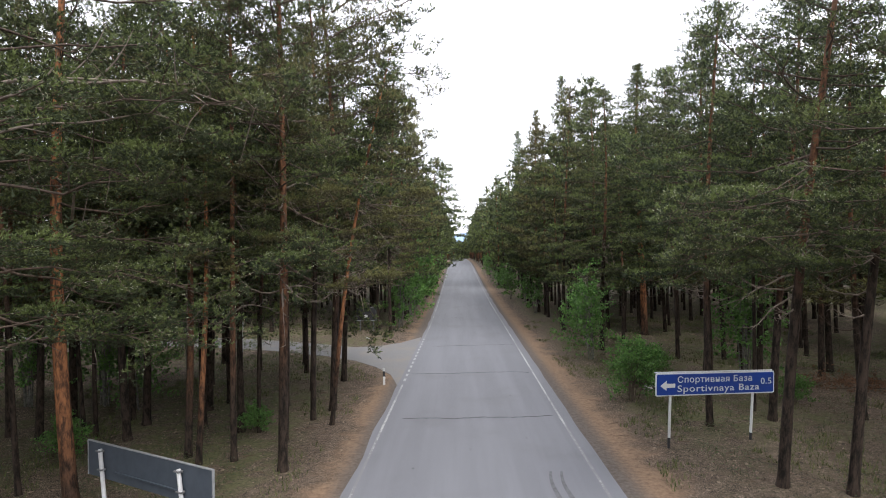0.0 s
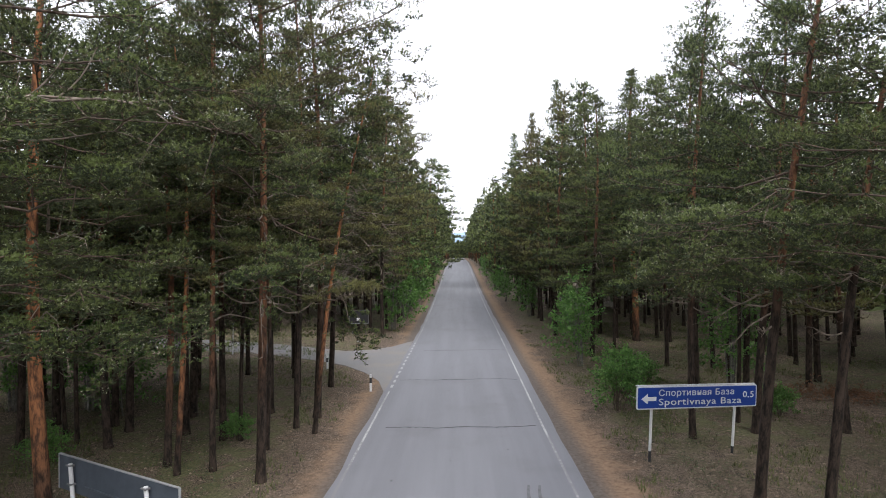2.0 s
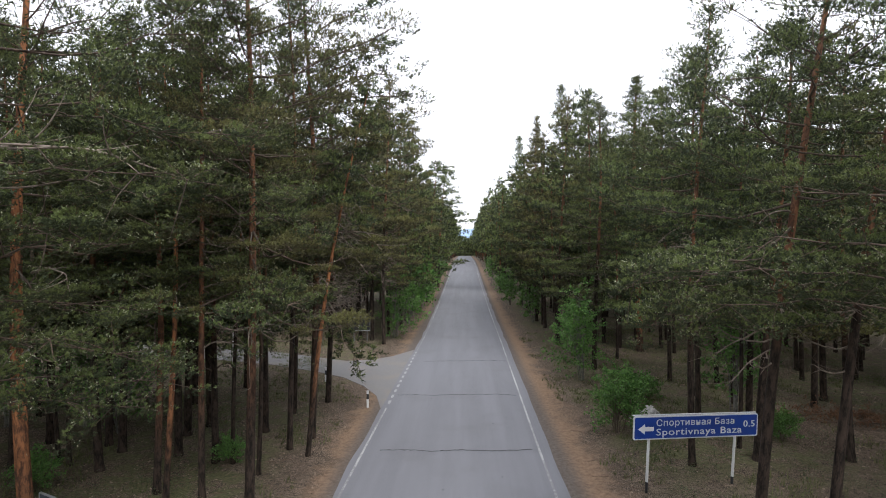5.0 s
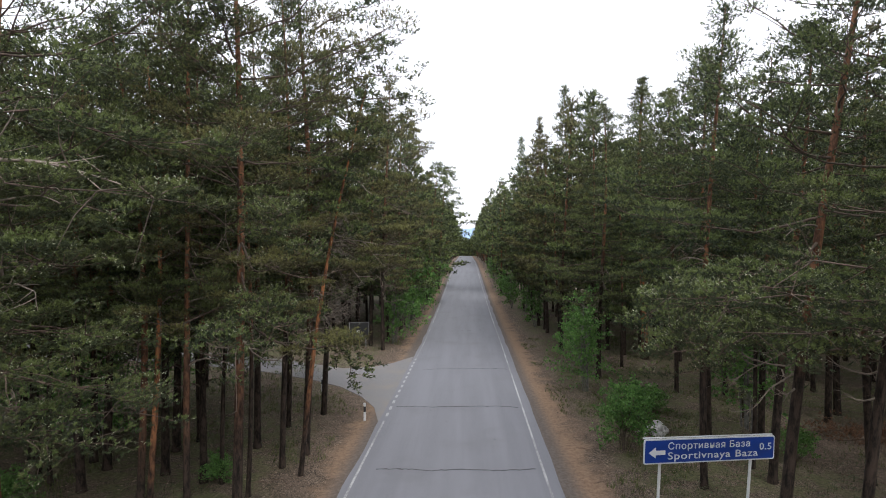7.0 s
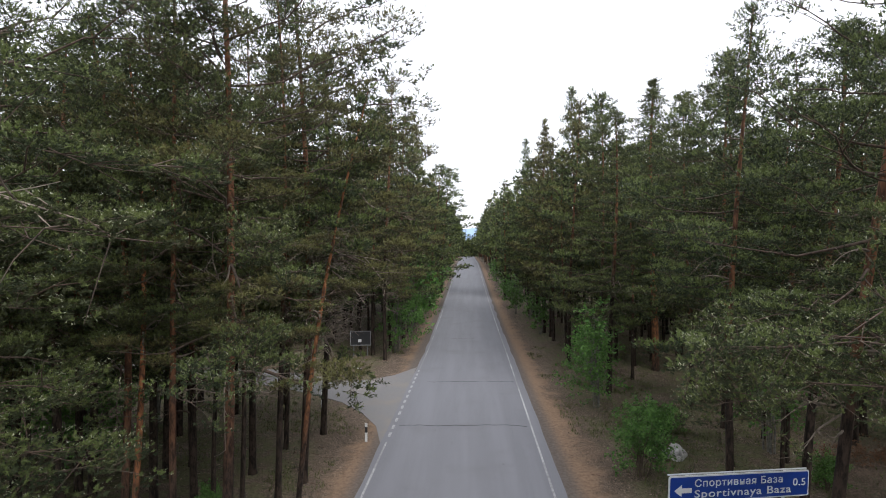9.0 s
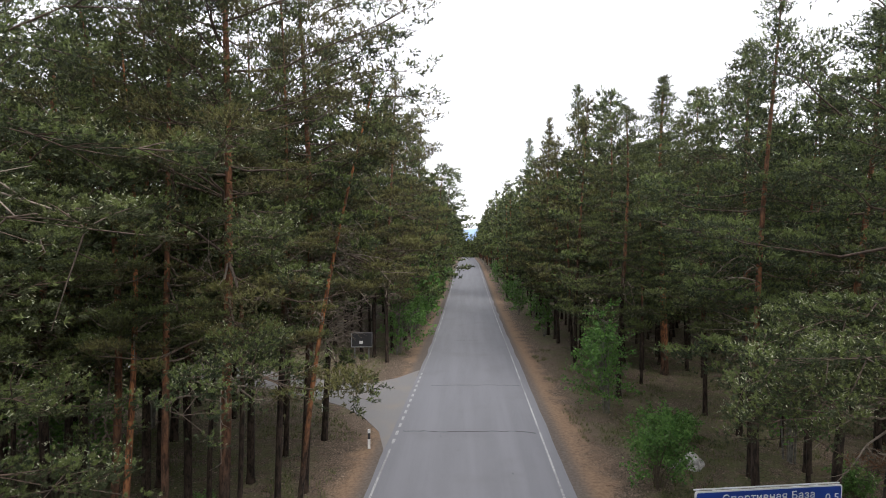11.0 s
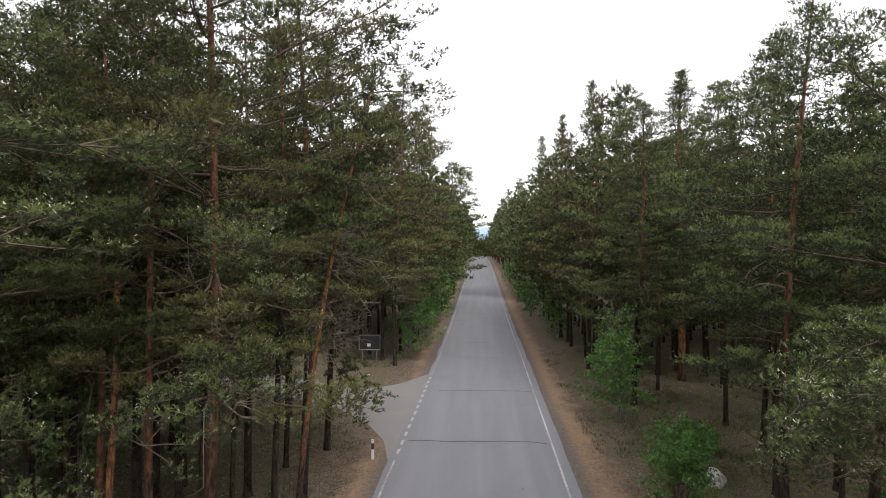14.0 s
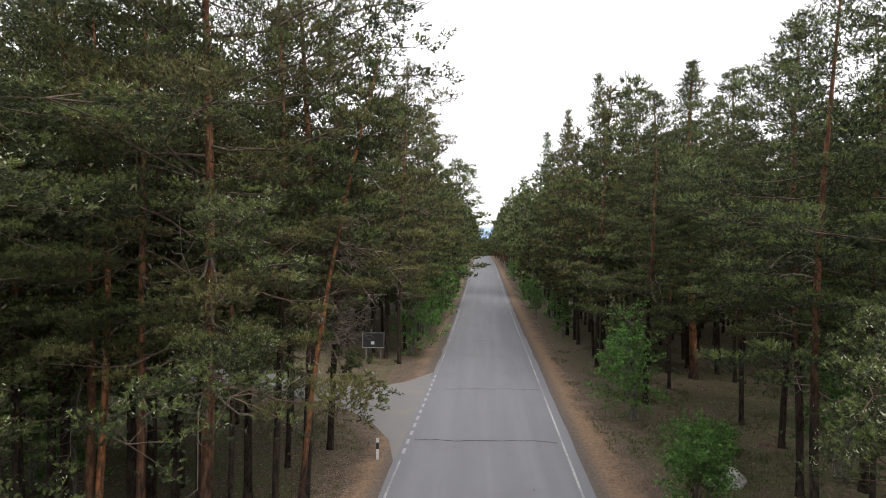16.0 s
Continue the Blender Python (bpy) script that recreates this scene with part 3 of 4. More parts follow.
SPIRE = [Pine(46 + i, H, b, r, r0, 76, 3, 17, 4, 0.22, 0.080, 0.0, 6, 0.3, 1, 1.3, 0.0, 0, 0.50, 1.0, None, OLIVE if i else None, (20, 0.26)) for i, (H, b, r, r0) in enumerate(
    ((19.0, 4.6, 2.5, 0.17), (19.0, 5.0, 2.3, 0.17)))]
FAR = [Pine(50 + i, H, b, r, r0, 24, 3, 5, 3, 0.56, 0.34, 0.0, 1, 0.35, 0, 1.2, 0.0, 0, 0.70, dome, inner=(4, 0.6)) for i, (H, b, r, r0, dome) in enumerate(
    ((17.5, 3.4, 2.9, 0.18, 1.5), (18.5, 4.0, 2.7, 0.19, 1.2), (16.5, 3.0, 2.8, 0.16, 1.8), (19.0, 3.6, 2.5, 0.17, 1.1)))]
LOW = [Pine(56 + i, H, b, r, r0, 15, 2, 3, 3, 1.0, 0.65, 0.0, 0, 0.35, 0, 1.2, 0.0, 0, 0.7, 1.4, inner=(3, 1.1)) for i, (H, b, r, r0) in enumerate(
    ((13.5, 1.6, 2.6, 0.16), (15.0, 2.2, 2.4, 0.17), (9.0, 1.0, 2.2, 0.12)))]
DEEP = [Pine(60 + i, H, b, r, r0, 34, 3, 6, 3, 0.42, 0.20, 0.0, 2, 0.35, 0, 1.2, 0.0, 0, 0.65, 1.5, inner=(6, 0.5)) for i, (H, b, r, r0) in enumerate(
    ((17.5, 5.2, 3.0, 0.17), (18.5, 5.6, 2.8, 0.18), (16.5, 5.0, 2.9, 0.15)))]
TREES = []
ROADSIDE = "tall roadside pine with orange upper trunk and wide needled limbs"
INNER = "tall pine with dark lower bark standing in the forest"


def pine(x, y, kind, turn=0, tall=1.0, wide=1.0, lean=(0, 0), split=False, label=INNER, group="pines of the forest"):
    """One pine tree standing at (x, y)."""
    root = new("pine_tree")
    root.matrix_basis = pose(x, y, ground_z(x, y), lean[0], lean[1], 0) @ pose(0, 0, 0, 0, 0, turn) @ Matrix.Diagonal((wide, wide, tall, 1))
    tagged(root, label, "tree", group)
    trunk, arms, crown = kind.meshes(split)
    part("trunk", trunk, root)
    for a in arms:
        part("limb", a, root)
    part("crown", crown, root)
    TREES.append((x, y))
    return root


# trees nearest to the road and the junction: x, y, kind, turn, height, width, lean
HERO = [
    (-9.9, 13.0, CLOSE[0], 15, 1.0, 1.0, (0, -2.5)), (-5.45, 15.1, CLOSE[3], -50, 0.98, 1.0, (0, 0)), (-7.1, 15.8, CLOSE[2], -20, 1.0, 0.9, (0, 0)),
    (-8.6, 16.1, CLOSE[2], 80, 0.9, 1.0, (0, -1.5)), (-11.4, 17.7, NEAR[0], -40, 0.88, 1.0, (0, -2)), (-5.85, 19.8, NEAR[1], 0, 1.05, 0.85, (0, 0)),
    (-5.4, 21.0, NEAR[2], -5, 1.0, 1.05, (0, 1.0)), (-6.0, 25.9, NEAR[2], 40, 0.92, 0.95, (0, 0.5)), (-9.9, 22.2, NEAR[0], 60, 0.92, 0.9, (0, 0)),
    (-8.6, 8.4, CLOSE[0], 10, 1.0, 1.12, (0, 0)), (-7.0, 24.0, NEAR[1], -60, 1.0, 0.85, (0, 0)),
    (7.35, 13.7, CLOSE[1], 205, 0.97, 1.0, (0, 5.5)), (8.75, 13.3, CLOSE[1], 165, 0.95, 0.9, (0, 8)), (7.85, 18.7, NEAR[6], 170, 0.97, 0.95, (0, 1)),
    (10.15, 19.1, NEAR[0], 200, 0.88, 1.0, (0, 3)), (9.8, 22.9, NEAR[1], 160, 0.95, 1.0, (0, 1)), (8.7, 9.2, CLOSE[1], 215, 1.0, 0.95, (0, 1)),
    (11.3, 30.1, NEAR[1], 190, 0.98, 0.95, (0, 0)), (11.6, 27.4, NEAR[0], 150, 0.92, 0.9, (0, 1)), (8.0, 33.0, NEAR[3], 180, 1.0, 1.0, (0, 0)),
    (12.4, 38.6, NEAR[4], 200, 1.0, 1.0, (0, 0.5)), (-5.7, 41.6, NEAR[5], 10, 1.28, 1.05, (0, 0)),
]
for x, y, k, lean in ((-8.0, 15.5, 1, 0.5), (-12.7, 18.1, 0, -1.0), (-13.6, 18.8, 0, -2.0), (-11.7, 13.6, 0, -5.0), (-6.15, 17.6, 0, 0.5), (-5.02, 19.2, 1, 8.2), (-14.0, 22.3, 0, 0.0), (-7.35, 18.5, 0, 0.0), (10.1, 20.2, 0, 3.0), (12.6, 26.0, 0, 1.0), (14.9, 30.8, 0, 0.0)):
    pine(x, y, SLIM[k], 70 * x, 1.0, 1.0, (0, lean), True, "slim suppressed pine with a thin bare stem", "slim pines of the forest")
HERO_TREES = {}
for x, y, kind, turn, tall, wide, lean in HERO:
    tree = pine(x, y, kind, turn, tall, wide, lean, True, ROADSIDE, "pines nearest the road")
    HERO_TREES[x, y] = tree
def long_limb(root, a, b, seed, sprigs=4, tufts=7, blades=7, length=0.15, width=0.045, pad=0.12, hang=-0.35, shoots=0, thick=0.03):
    """A long limb with needled sprigs over its outer half, from a on the trunk to b, in world places."""
    rs = np.random.RandomState(seed)
    inv = root.matrix_basis.inverted()
    a, b = np.array(inv @ Vector(a)), np.array(inv @ Vector(b))
    L = np.linalg.norm(b - a)
    pts = [a + (b - a) * t + np.array((0, 0, 0.10 * L * math.sin(t * math.pi) + hang * t ** 3)) + rs.normal(size=3) * 0.022 * L * t for t in np.linspace(0, 1, 9)]
    lv, lf, P, W, C, A = [], [], [], [], [], []
    tube(lv, lf, pts, [thick * (1 - 0.10 * k) for k in range(9)], 6)
    for k in range(3, 9):
        for j in range(sprigs):
            w = unit(rs.normal(size=3) * np.array((1, 1, 0.4)) + (b - a) / L * 0.6 + np.array((0, 0, hang)))
            e = pts[k] + w * rs.uniform(0.35, 0.95)
            tube(lv, lf, [pts[k], (pts[k] + e) / 2 + rs.normal(size=3) * 0.03, e], [0.010, 0.007, 0.003], 3)
            ball = unit(rs.normal(size=(tufts, 3))) * rs.uniform(0.3, 1.0, (tufts, 1)) * np.array((1, 1, 0.55)) * pad
            P.append(pts[k] + (e - pts[k]) * rs.uniform(0.55, 1.05, (tufts, 1)) + ball)
            # upper needles of a sprig take the colour with light painted in
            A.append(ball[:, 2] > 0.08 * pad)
            W.append(unit(ball / pad + w * 0.5 + np.array((0, 0, 0.5))))
            C.append(e + rs.normal(size=(shoots, 3)) * np.array((0.4, 0.4, 0.12)) * pad + np.array((0, 0, 0.3 * pad)))
    limb = part("limb", mesh_of("long_limb", lv, lf, M_LIMB, True), root)
    P = np.concatenate(P)
    v = needles(rs, P, np.concatenate(W), blades, length, width, np.zeros(len(P)))
    n, c = len(v), np.concatenate(C)
    m = len(c)
    q = rs.uniform(0, 6.28, m)
    e = np.stack([np.cos(q), np.sin(q), np.zeros(m)], 1) * (0.0065 + width * 0.1)
    tip = c + np.stack([rs.normal(size=m) * 0.02, rs.normal(size=m) * 0.02, rs.uniform(0.6, 1.2, m) * (0.016 + width * 0.5)], 1)
    q = np.stack([c - e, c + e, tip + e * 0.5, tip - e * 0.5], 1).reshape(-1, 3)
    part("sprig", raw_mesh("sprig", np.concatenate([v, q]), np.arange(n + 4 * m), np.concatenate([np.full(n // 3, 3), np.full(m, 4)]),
                           np.concatenate([np.where(np.repeat(np.concatenate(A), blades), 2, 0), np.ones(m)]), [M_NEEDLE, M_SHOOT, M_NEEDLE_LIT]), limb)


SECOND = [
    (-11.8, 19.5), (-12.75, 20.2), (-14.5, 17.9), (-15.9, 18.4), (-15.3, 20.6), (-7.4, 21.6), (-8.3, 27.8), (-10.3, 21.2), (-11.0, 28.6),
    (-15.7, 24.8), (-19.5, 26.8), (-13.0, 13.5), (-12.6, 9.5), (-8.0, 18.6), (-9.6, 19.2), (-12.2, 25.5), (-9.0, 30.0), (-13.7, 30.5),
    (13.2, 19.1), (15.9, 25.4), (17.0, 26.5), (12.1, 23.5), (14.3, 39.9), (11.4, 40.0),
    (7.3, 41.3), (7.6, 50.0), (14.0, 13.0), (13.5, 29.5), (7.8, 44.8), (8.6, 38.0), (7.5, 55.0), (7.4, 60.0), (7.7, 65.5),
    (-6.9, 43.4), (-6.0, 46.5), (-5.4, 50.5), (-7.8, 48.5), (-10.4, 44.0), (-5.5, 55.0), (-5.4, 60.0), (-5.6, 65.5),
]
pine(-4.1, 92.0, MIDDLE[0], 0, 1.14, 1.5, (0, 4), group="pines behind the front row")
pine(-4.6, 72.0, MIDDLE[2], 10, 1.1, 1.35, (0, 3), group="pines behind the front row")
for x, y, k, tall in ((9.0, 47.8, 0, 1.10), (8.2, 59.5, 1, 1.10), (10.4, 45.0, 0, 1.01), (10.2, 52.5, 1, 1.02), (7.4, 68.0, 0, 1.08)):
    pine(x, y, SPIRE[k], 180, tall, 0.8, group="pines behind the front row")
long_limb(HERO_TREES[-6.0, 25.9], (-6.0, 25.9, 4.3), (-3.9, 24.9, 2.9), 5)
long_limb(HERO_TREES[-6.0, 25.9], (-6.0, 25.9, 3.6), (-4.4, 24.4, 2.4), 6)
for foot, start, ends in (
        ((-5.45, 15.1), (-5.45, 15.1), ((-3.2, 11.4, 5.8), (-2.8, 11.3, 8.0), (-2.9, 12.3, 7.4), (-4.2, 10.9, 5.5), (-4.0, 12.2, 9.6), (-3.6, 12.8, 5.9))),
        ((-8.6, 8.4), (-8.6, 8.4), ((-3.6, 8.0, 7.9), (-4.0, 9.6, 9.0), (-4.6, 9.0, 8.0), (-5.0, 9.6, 6.0), (-5.6, 9.3, 7.2), (-4.6, 9.2, 5.2), (-5.6, 9.7, 4.4), (-5.2, 10.6, 4.5))),
        ((8.7, 9.2), (8.7, 9.2), ((3.5, 10.3, 6.2), (3.7, 9.6, 6.6), (6.4, 9.7, 6.4), (3.9, 10.6, 5.7))),
        ((7.35, 13.7), (8.0, 13.7), ((4.0, 11.0, 6.4), (4.5, 11.2, 5.7), (4.8, 11.0, 6.5), (4.3, 10.9, 6.0), (4.7, 11.4, 5.3), (3.9, 11.4, 5.6)))):
    for i, e in enumerate(ends):
        z = e[2] - 0.1 + 0.25 * (i % 3)
        fine = abs(foot[0]) > 8 or e[1] < 11.3 and foot[0] > 0
        long_limb(HERO_TREES[foot], (*start, z), e, 40 + i, 4, 22, (35 if foot[1] < 9 else 22) if fine else 20, (0.046 if foot[1] < 9 else 0.050) if fine else 0.052, (0.0075 if foot[1] < 9 else 0.0105) if fine else 0.0105, 0.27, 0.05, 13 if fine else 11, 0.024)
for i, e in enumerate(((-4.6, 12.7, 10.6), (-5.6, 12.4, 11.6), (-6.5, 12.8, 9.7), (-5.1, 12.9, 12.9), (-6.3, 13.0, 12.6), (-6.0, 12.2, 8.4))):
    long_limb(HERO_TREES[-5.45, 15.1], (-5.45, 15.0, e[2] - 0.5), e, 70 + i, 5, 20, 16, 0.058, 0.013, 0.30, 0.1, 4, 0.030)

for i, e in enumerate(((-1.9, 21.5, 15.1), (-1.8, 21.5, 13.8), (-1.4, 21.5, 12.9), (-2.6, 21.0, 16.2), (-2.5, 21.2, 11.8), (-2.3, 21.0, 14.4), (-2.9, 20.6, 10.6))):
    long_limb(HERO_TREES[-5.4, 21.0], (-5.2, 21.0, e[2] - 0.9), e, 90 + i, 3, 13, 8, 0.09, 0.032, 0.26, 0.12, 2, 0.04)

for i, (foot, z, e) in enumerate((
        ((-5.85, 19.8), 4.6, (-6.6, 18.2, 3.7)), ((-5.85, 19.8), 4.9, (-7.6, 19.0, 4.0)), ((-9.9, 22.2), 4.6, (-8.5, 21.2, 3.5)),
        ((-9.9, 22.2), 4.8, (-10.4, 20.8, 3.8)), ((-7.0, 24.0), 4.3, (-6.3, 22.8, 3.3)), ((-7.0, 24.0), 4.5, (-7.9, 22.9, 3.5)), ((-8.6, 16.1), 5.0, (-7.9, 14.8, 4.0)))):
    long_limb(HERO_TREES[foot], (*foot, z), e, 130 + i, 3, 16, 9, 0.072, 0.022, 0.24, -0.2, 4, 0.026)


def bare_limb(root, a, b, seed, thick=0.035, forks=7):
    """A crooked dead limb with bare forks, from a to b in world places."""
    rs = np.random.RandomState(seed)
    inv = root.matrix_basis.inverted()
    a, b = np.array(inv @ Vector(a)), np.array(inv @ Vector(b))
    L = np.linalg.norm(b - a)
    ph = rs.uniform(0, 6.28, (2, 3))
    sway = np.array((1.0, 1.0, 1.3)) * 0.035 * L
    pts = [a + (b - a) * t + np.array((0, 0, 0.12 * L * math.sin(t * 3.1))) + sway * t * (np.sin(5.5 * t + ph[0]) + 0.4 * np.sin(13 * t + ph[1])) for t in np.linspace(0, 1, 17)]
    lv, lf = [], []
    tube(lv, lf, pts, [thick * (1 - 0.052 * k) for k in range(17)], 7)
    for j in range(forks):
        k = 5 + (3 * j) % 11
        w = unit((b - a) / L + rs.normal(size=3) * 0.45)
        turn = rs.normal(size=3) * 0.35
        ln = L * rs.uniform(0.14, 0.30)
        f = [pts[k] + w * ln * t + turn * ln * t * t for t in np.linspace(0, 1, 6)]
        tube(lv, lf, f, [thick * 0.45 * (1 - 0.16 * i) for i in range(6)], 4)
    part("dead_limb", mesh_of("dead_limb", lv, lf, M_DEAD, True), root, "bare grey dead limb")


for i, (foot, a, b, thick) in enumerate((
        ((-8.6, 8.4), (-8.5, 8.4, 8.5), (-3.95, 8.35, 8.05), 0.042), ((-8.6, 8.4), (-8.5, 8.4, 8.15), (-4.35, 8.2, 8.25), 0.036), ((-8.6, 8.4), (-8.5, 8.4, 7.6), (-4.9, 8.5, 7.95), 0.030),
        ((-9.9, 13.0), (-9.8, 13.0, 6.6), (-7.6, 11.4, 6.2), 0.035), ((-9.9, 13.0), (-9.8, 13.0, 6.9), (-8.2, 11.2, 7.8), 0.035),
        ((7.35, 13.7), (7.95, 13.7, 5.25), (5.95, 13.0, 4.4), 0.034), ((7.35, 13.7), (8.0, 13.7, 5.9), (9.4, 12.6, 5.4), 0.036),
        ((7.35, 13.7), (7.85, 13.7, 4.7), (6.25, 13.0, 3.85), 0.028), ((7.35, 13.7), (8.05, 13.7, 6.7), (7.25, 13.1, 6.8), 0.040), ((7.35, 13.7), (8.05, 13.7, 6.2), (7.35, 13.0, 6.15), 0.038),
        ((-5.4, 21.0), (-5.2, 21.0, 5.5), (-3.9, 20.2, 3.9), 0.035), ((-5.4, 21.0), (-5.2, 21.0, 8.9), (-3.15, 19.2, 8.45), 0.042),
        ((-5.4, 21.0), (-5.2, 21.0, 9.1), (-3.7, 19.2, 8.1), 0.036), ((-5.4, 21.0), (-5.2, 21.0, 9.6), (-3.2, 19.2, 8.8), 0.036),
        ((-5.4, 21.0), (-5.2, 21.0, 10.3), (-2.4, 19.2, 9.1), 0.046), ((-5.4, 21.0), (-5.2, 21.0, 6.7), (-3.95, 19.2, 6.1), 0.036),
        ((-5.4, 21.0), (-5.2, 21.0, 7.6), (-2.1, 19.0, 7.0), 0.040), ((-5.4, 21.0), (-5.2, 21.0, 7.3), (-2.9, 19.1, 6.4), 0.036))):
    bare_limb(HERO_TREES[foot], a, b, 300 + i, thick, 5)
rng = random.Random(21)
for i, (x, y) in enumerate(SECOND):
    pine(x, y, FINE[rng.randrange(3)] if y < 31 else MIDDLE[rng.randrange(5)], (180 if x > 0 else 0) + rng.uniform(-60, 60), (rng.uniform(0.74, 0.88) if x < 0 else rng.uniform(0.76, 0.86)) if y < 33 else rng.uniform(1.02, 1.14) if x < 0 else rng.uniform(0.78, 0.86) if x > 9 else rng.uniform(0.92, 1.02), rng.uniform(0.9, 1.1),
         (rng.uniform(-1.5, 1.5), rng.uniform(-1.5, 1.5)), group="pines behind the front row")


def free(x, y, gap):
    if -26 < x < -3 and 27.5 < y < 43 and not (x > -5 and y > 41):
        return False
    near = 1.0 if y < 72 else 0.0
    if -4.5 - 0.7 * near < x < 5.6 + 1.4 * near + 0.4 * math.sin(y * 0.7) and y < 330:
        return False
    if y >= 330 and abs(x - bend(y)) < 6.5:
        return False
    return all((x - a) ** 2 + (y - b) ** 2 > gap * gap for a, b in TREES)


def spots(x0, x1, y0, y1, count, gap, seed):
    """Scattered free places, no closer than gap to another tree."""
    r = random.Random(seed)
    done = tries = 0
    while done < count and tries < count * 25:
        tries += 1
        x, y = r.uniform(x0, x1), r.uniform(y0, y1)
        if free(x, y, gap):
            done += 1
            TREES.append((x, y))
            yield x, y, r


for area in ((-30, -13, 6, 32, 22, 2.6, 1), (13, 30, 6, 36, 24, 2.6, 2), (-13, -5.2, 40, 75, 16, 2.4, 3), (7.4, 16, 36, 75, 28, 2.0, 4), (11, 26, 23, 66, 14, 2.2, 15)):
    for x, y, r in list(spots(*area)):
        pine(x, y, DEEP[r.randrange(3)] if abs(x) > 15 else MIDDLE[r.randrange(5)], r.uniform(0, 360), r.uniform(0.72, 0.90) if x < -12 else r.uniform(0.76, 0.92), r.uniform(0.8, 1.0), (r.uniform(-2, 2), r.uniform(-2, 2)))


def far_woods():
    """The deep forest, in which single trees cannot be told apart."""
    # slot 3 is the lit-top needle colour, slot 2 the shaded one
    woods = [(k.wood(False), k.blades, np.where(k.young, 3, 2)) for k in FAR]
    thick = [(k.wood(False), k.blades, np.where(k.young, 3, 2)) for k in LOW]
    V, loops, sizes, slots, n = [], [], [], [], 0
    # the last two areas stand out of view and are added for the lighting
    for area in ((-34, -13, 4, 60, 34, 2.3, 13), (17, 34, 14, 60, 30, 2.3, 14), (-60, -30, 5, 90, 110, 2.2, 5), (30, 60, 5, 90, 110, 2.2, 6), (-30, -6.5, 46, 78, 44, 2.0, 16), (13, 30, 44, 78, 34, 2.2, 17), (-22, 19, 332, 362, 120, 1.2, 18), (-14, -4.5, 75, 335, 165, 2.4, 7), (5.7, 16, 75, 335, 165, 2.4, 8),
                 (-30, 30, 332, 372, 60, 2.2, 9), (-50, 40, 372, 430, 30, 3.0, 12), (-26, -8, -25, 4, 10, 3.4, 10), (9.5, 26, -25, 4, 10, 3.4, 11)):
        for x, y, r in spots(*area):
            kinds = thick[2:] if area[6] == 18 else thick if area[6] in (5, 6) else woods
            (wv, wf, ws), bl, needle_slots = kinds[r.randrange(len(kinds))]
            a, s, h = r.uniform(0, 6.28), r.uniform(0.9, 1.15), (r.uniform(0.88, 1.06) if x < 0 else r.uniform(0.8, 1.0)) if y < 75 else r.uniform(1.15, 1.5) if area[6] == 18 else r.uniform(0.60, 0.75) if area[6] == 9 and abs(x) < 12 else r.uniform(0.88, 1.08)
            rot = np.array(((s * math.cos(a), -s * math.sin(a), 0), (s * math.sin(a), s * math.cos(a), 0), (0, 0, h)))
            at = np.array((x, y, ground_z(x, y)))
            V += [wv @ rot.T + at, bl @ rot.T + at]
            loops += [wf.ravel() + n, np.arange(len(bl)) + n + len(wv)]
            sizes += [np.full(len(wf), 4), np.full(len(bl) // 3, 3)]
            slots += [ws, needle_slots]
            n += len(wv) + len(bl)
    me = raw_mesh("far_woods", np.concatenate(V), np.concatenate(loops), np.concatenate(sizes), np.concatenate(slots), [M_BARK_FAR, M_LIMB, M_NEEDLE, M_NEEDLE_LIT])
    tagged(new("far_woods", me), "dense pine forest of dark trunks and green crowns", "forest", kind="stuff")


far_woods()


# ---- shrubs and saplings ----
def leaf_mesh(rs, pos, size, mat, name):
    """Small pointed leaves, each a folded pair of triangles."""
    n = len(pos)
    u = unit(rs.normal(size=(n, 3)) + np.array((0, 0, -0.2)))
    v = unit(np.cross(u, rs.normal(size=(n, 3))))
    nrm = np.cross(u, v)
    s = size * rs.uniform(0.6, 1.3, (n, 1))
    a, c = pos, pos + u * s
    b = pos + u * s * 0.45 + v * s * 0.34 + nrm * s * 0.08
    d = pos + u * s * 0.45 - v * s * 0.34 + nrm * s * 0.08
    i = np.arange(n) * 4
    loops = np.stack([i, i + 1, i + 2, i, i + 2, i + 3], 1).ravel()
    return raw_mesh(name, np.stack([a, b, c, d], 1).reshape(-1, 3), loops, np.full(2 * n, 3), np.zeros(2 * n), [mat])


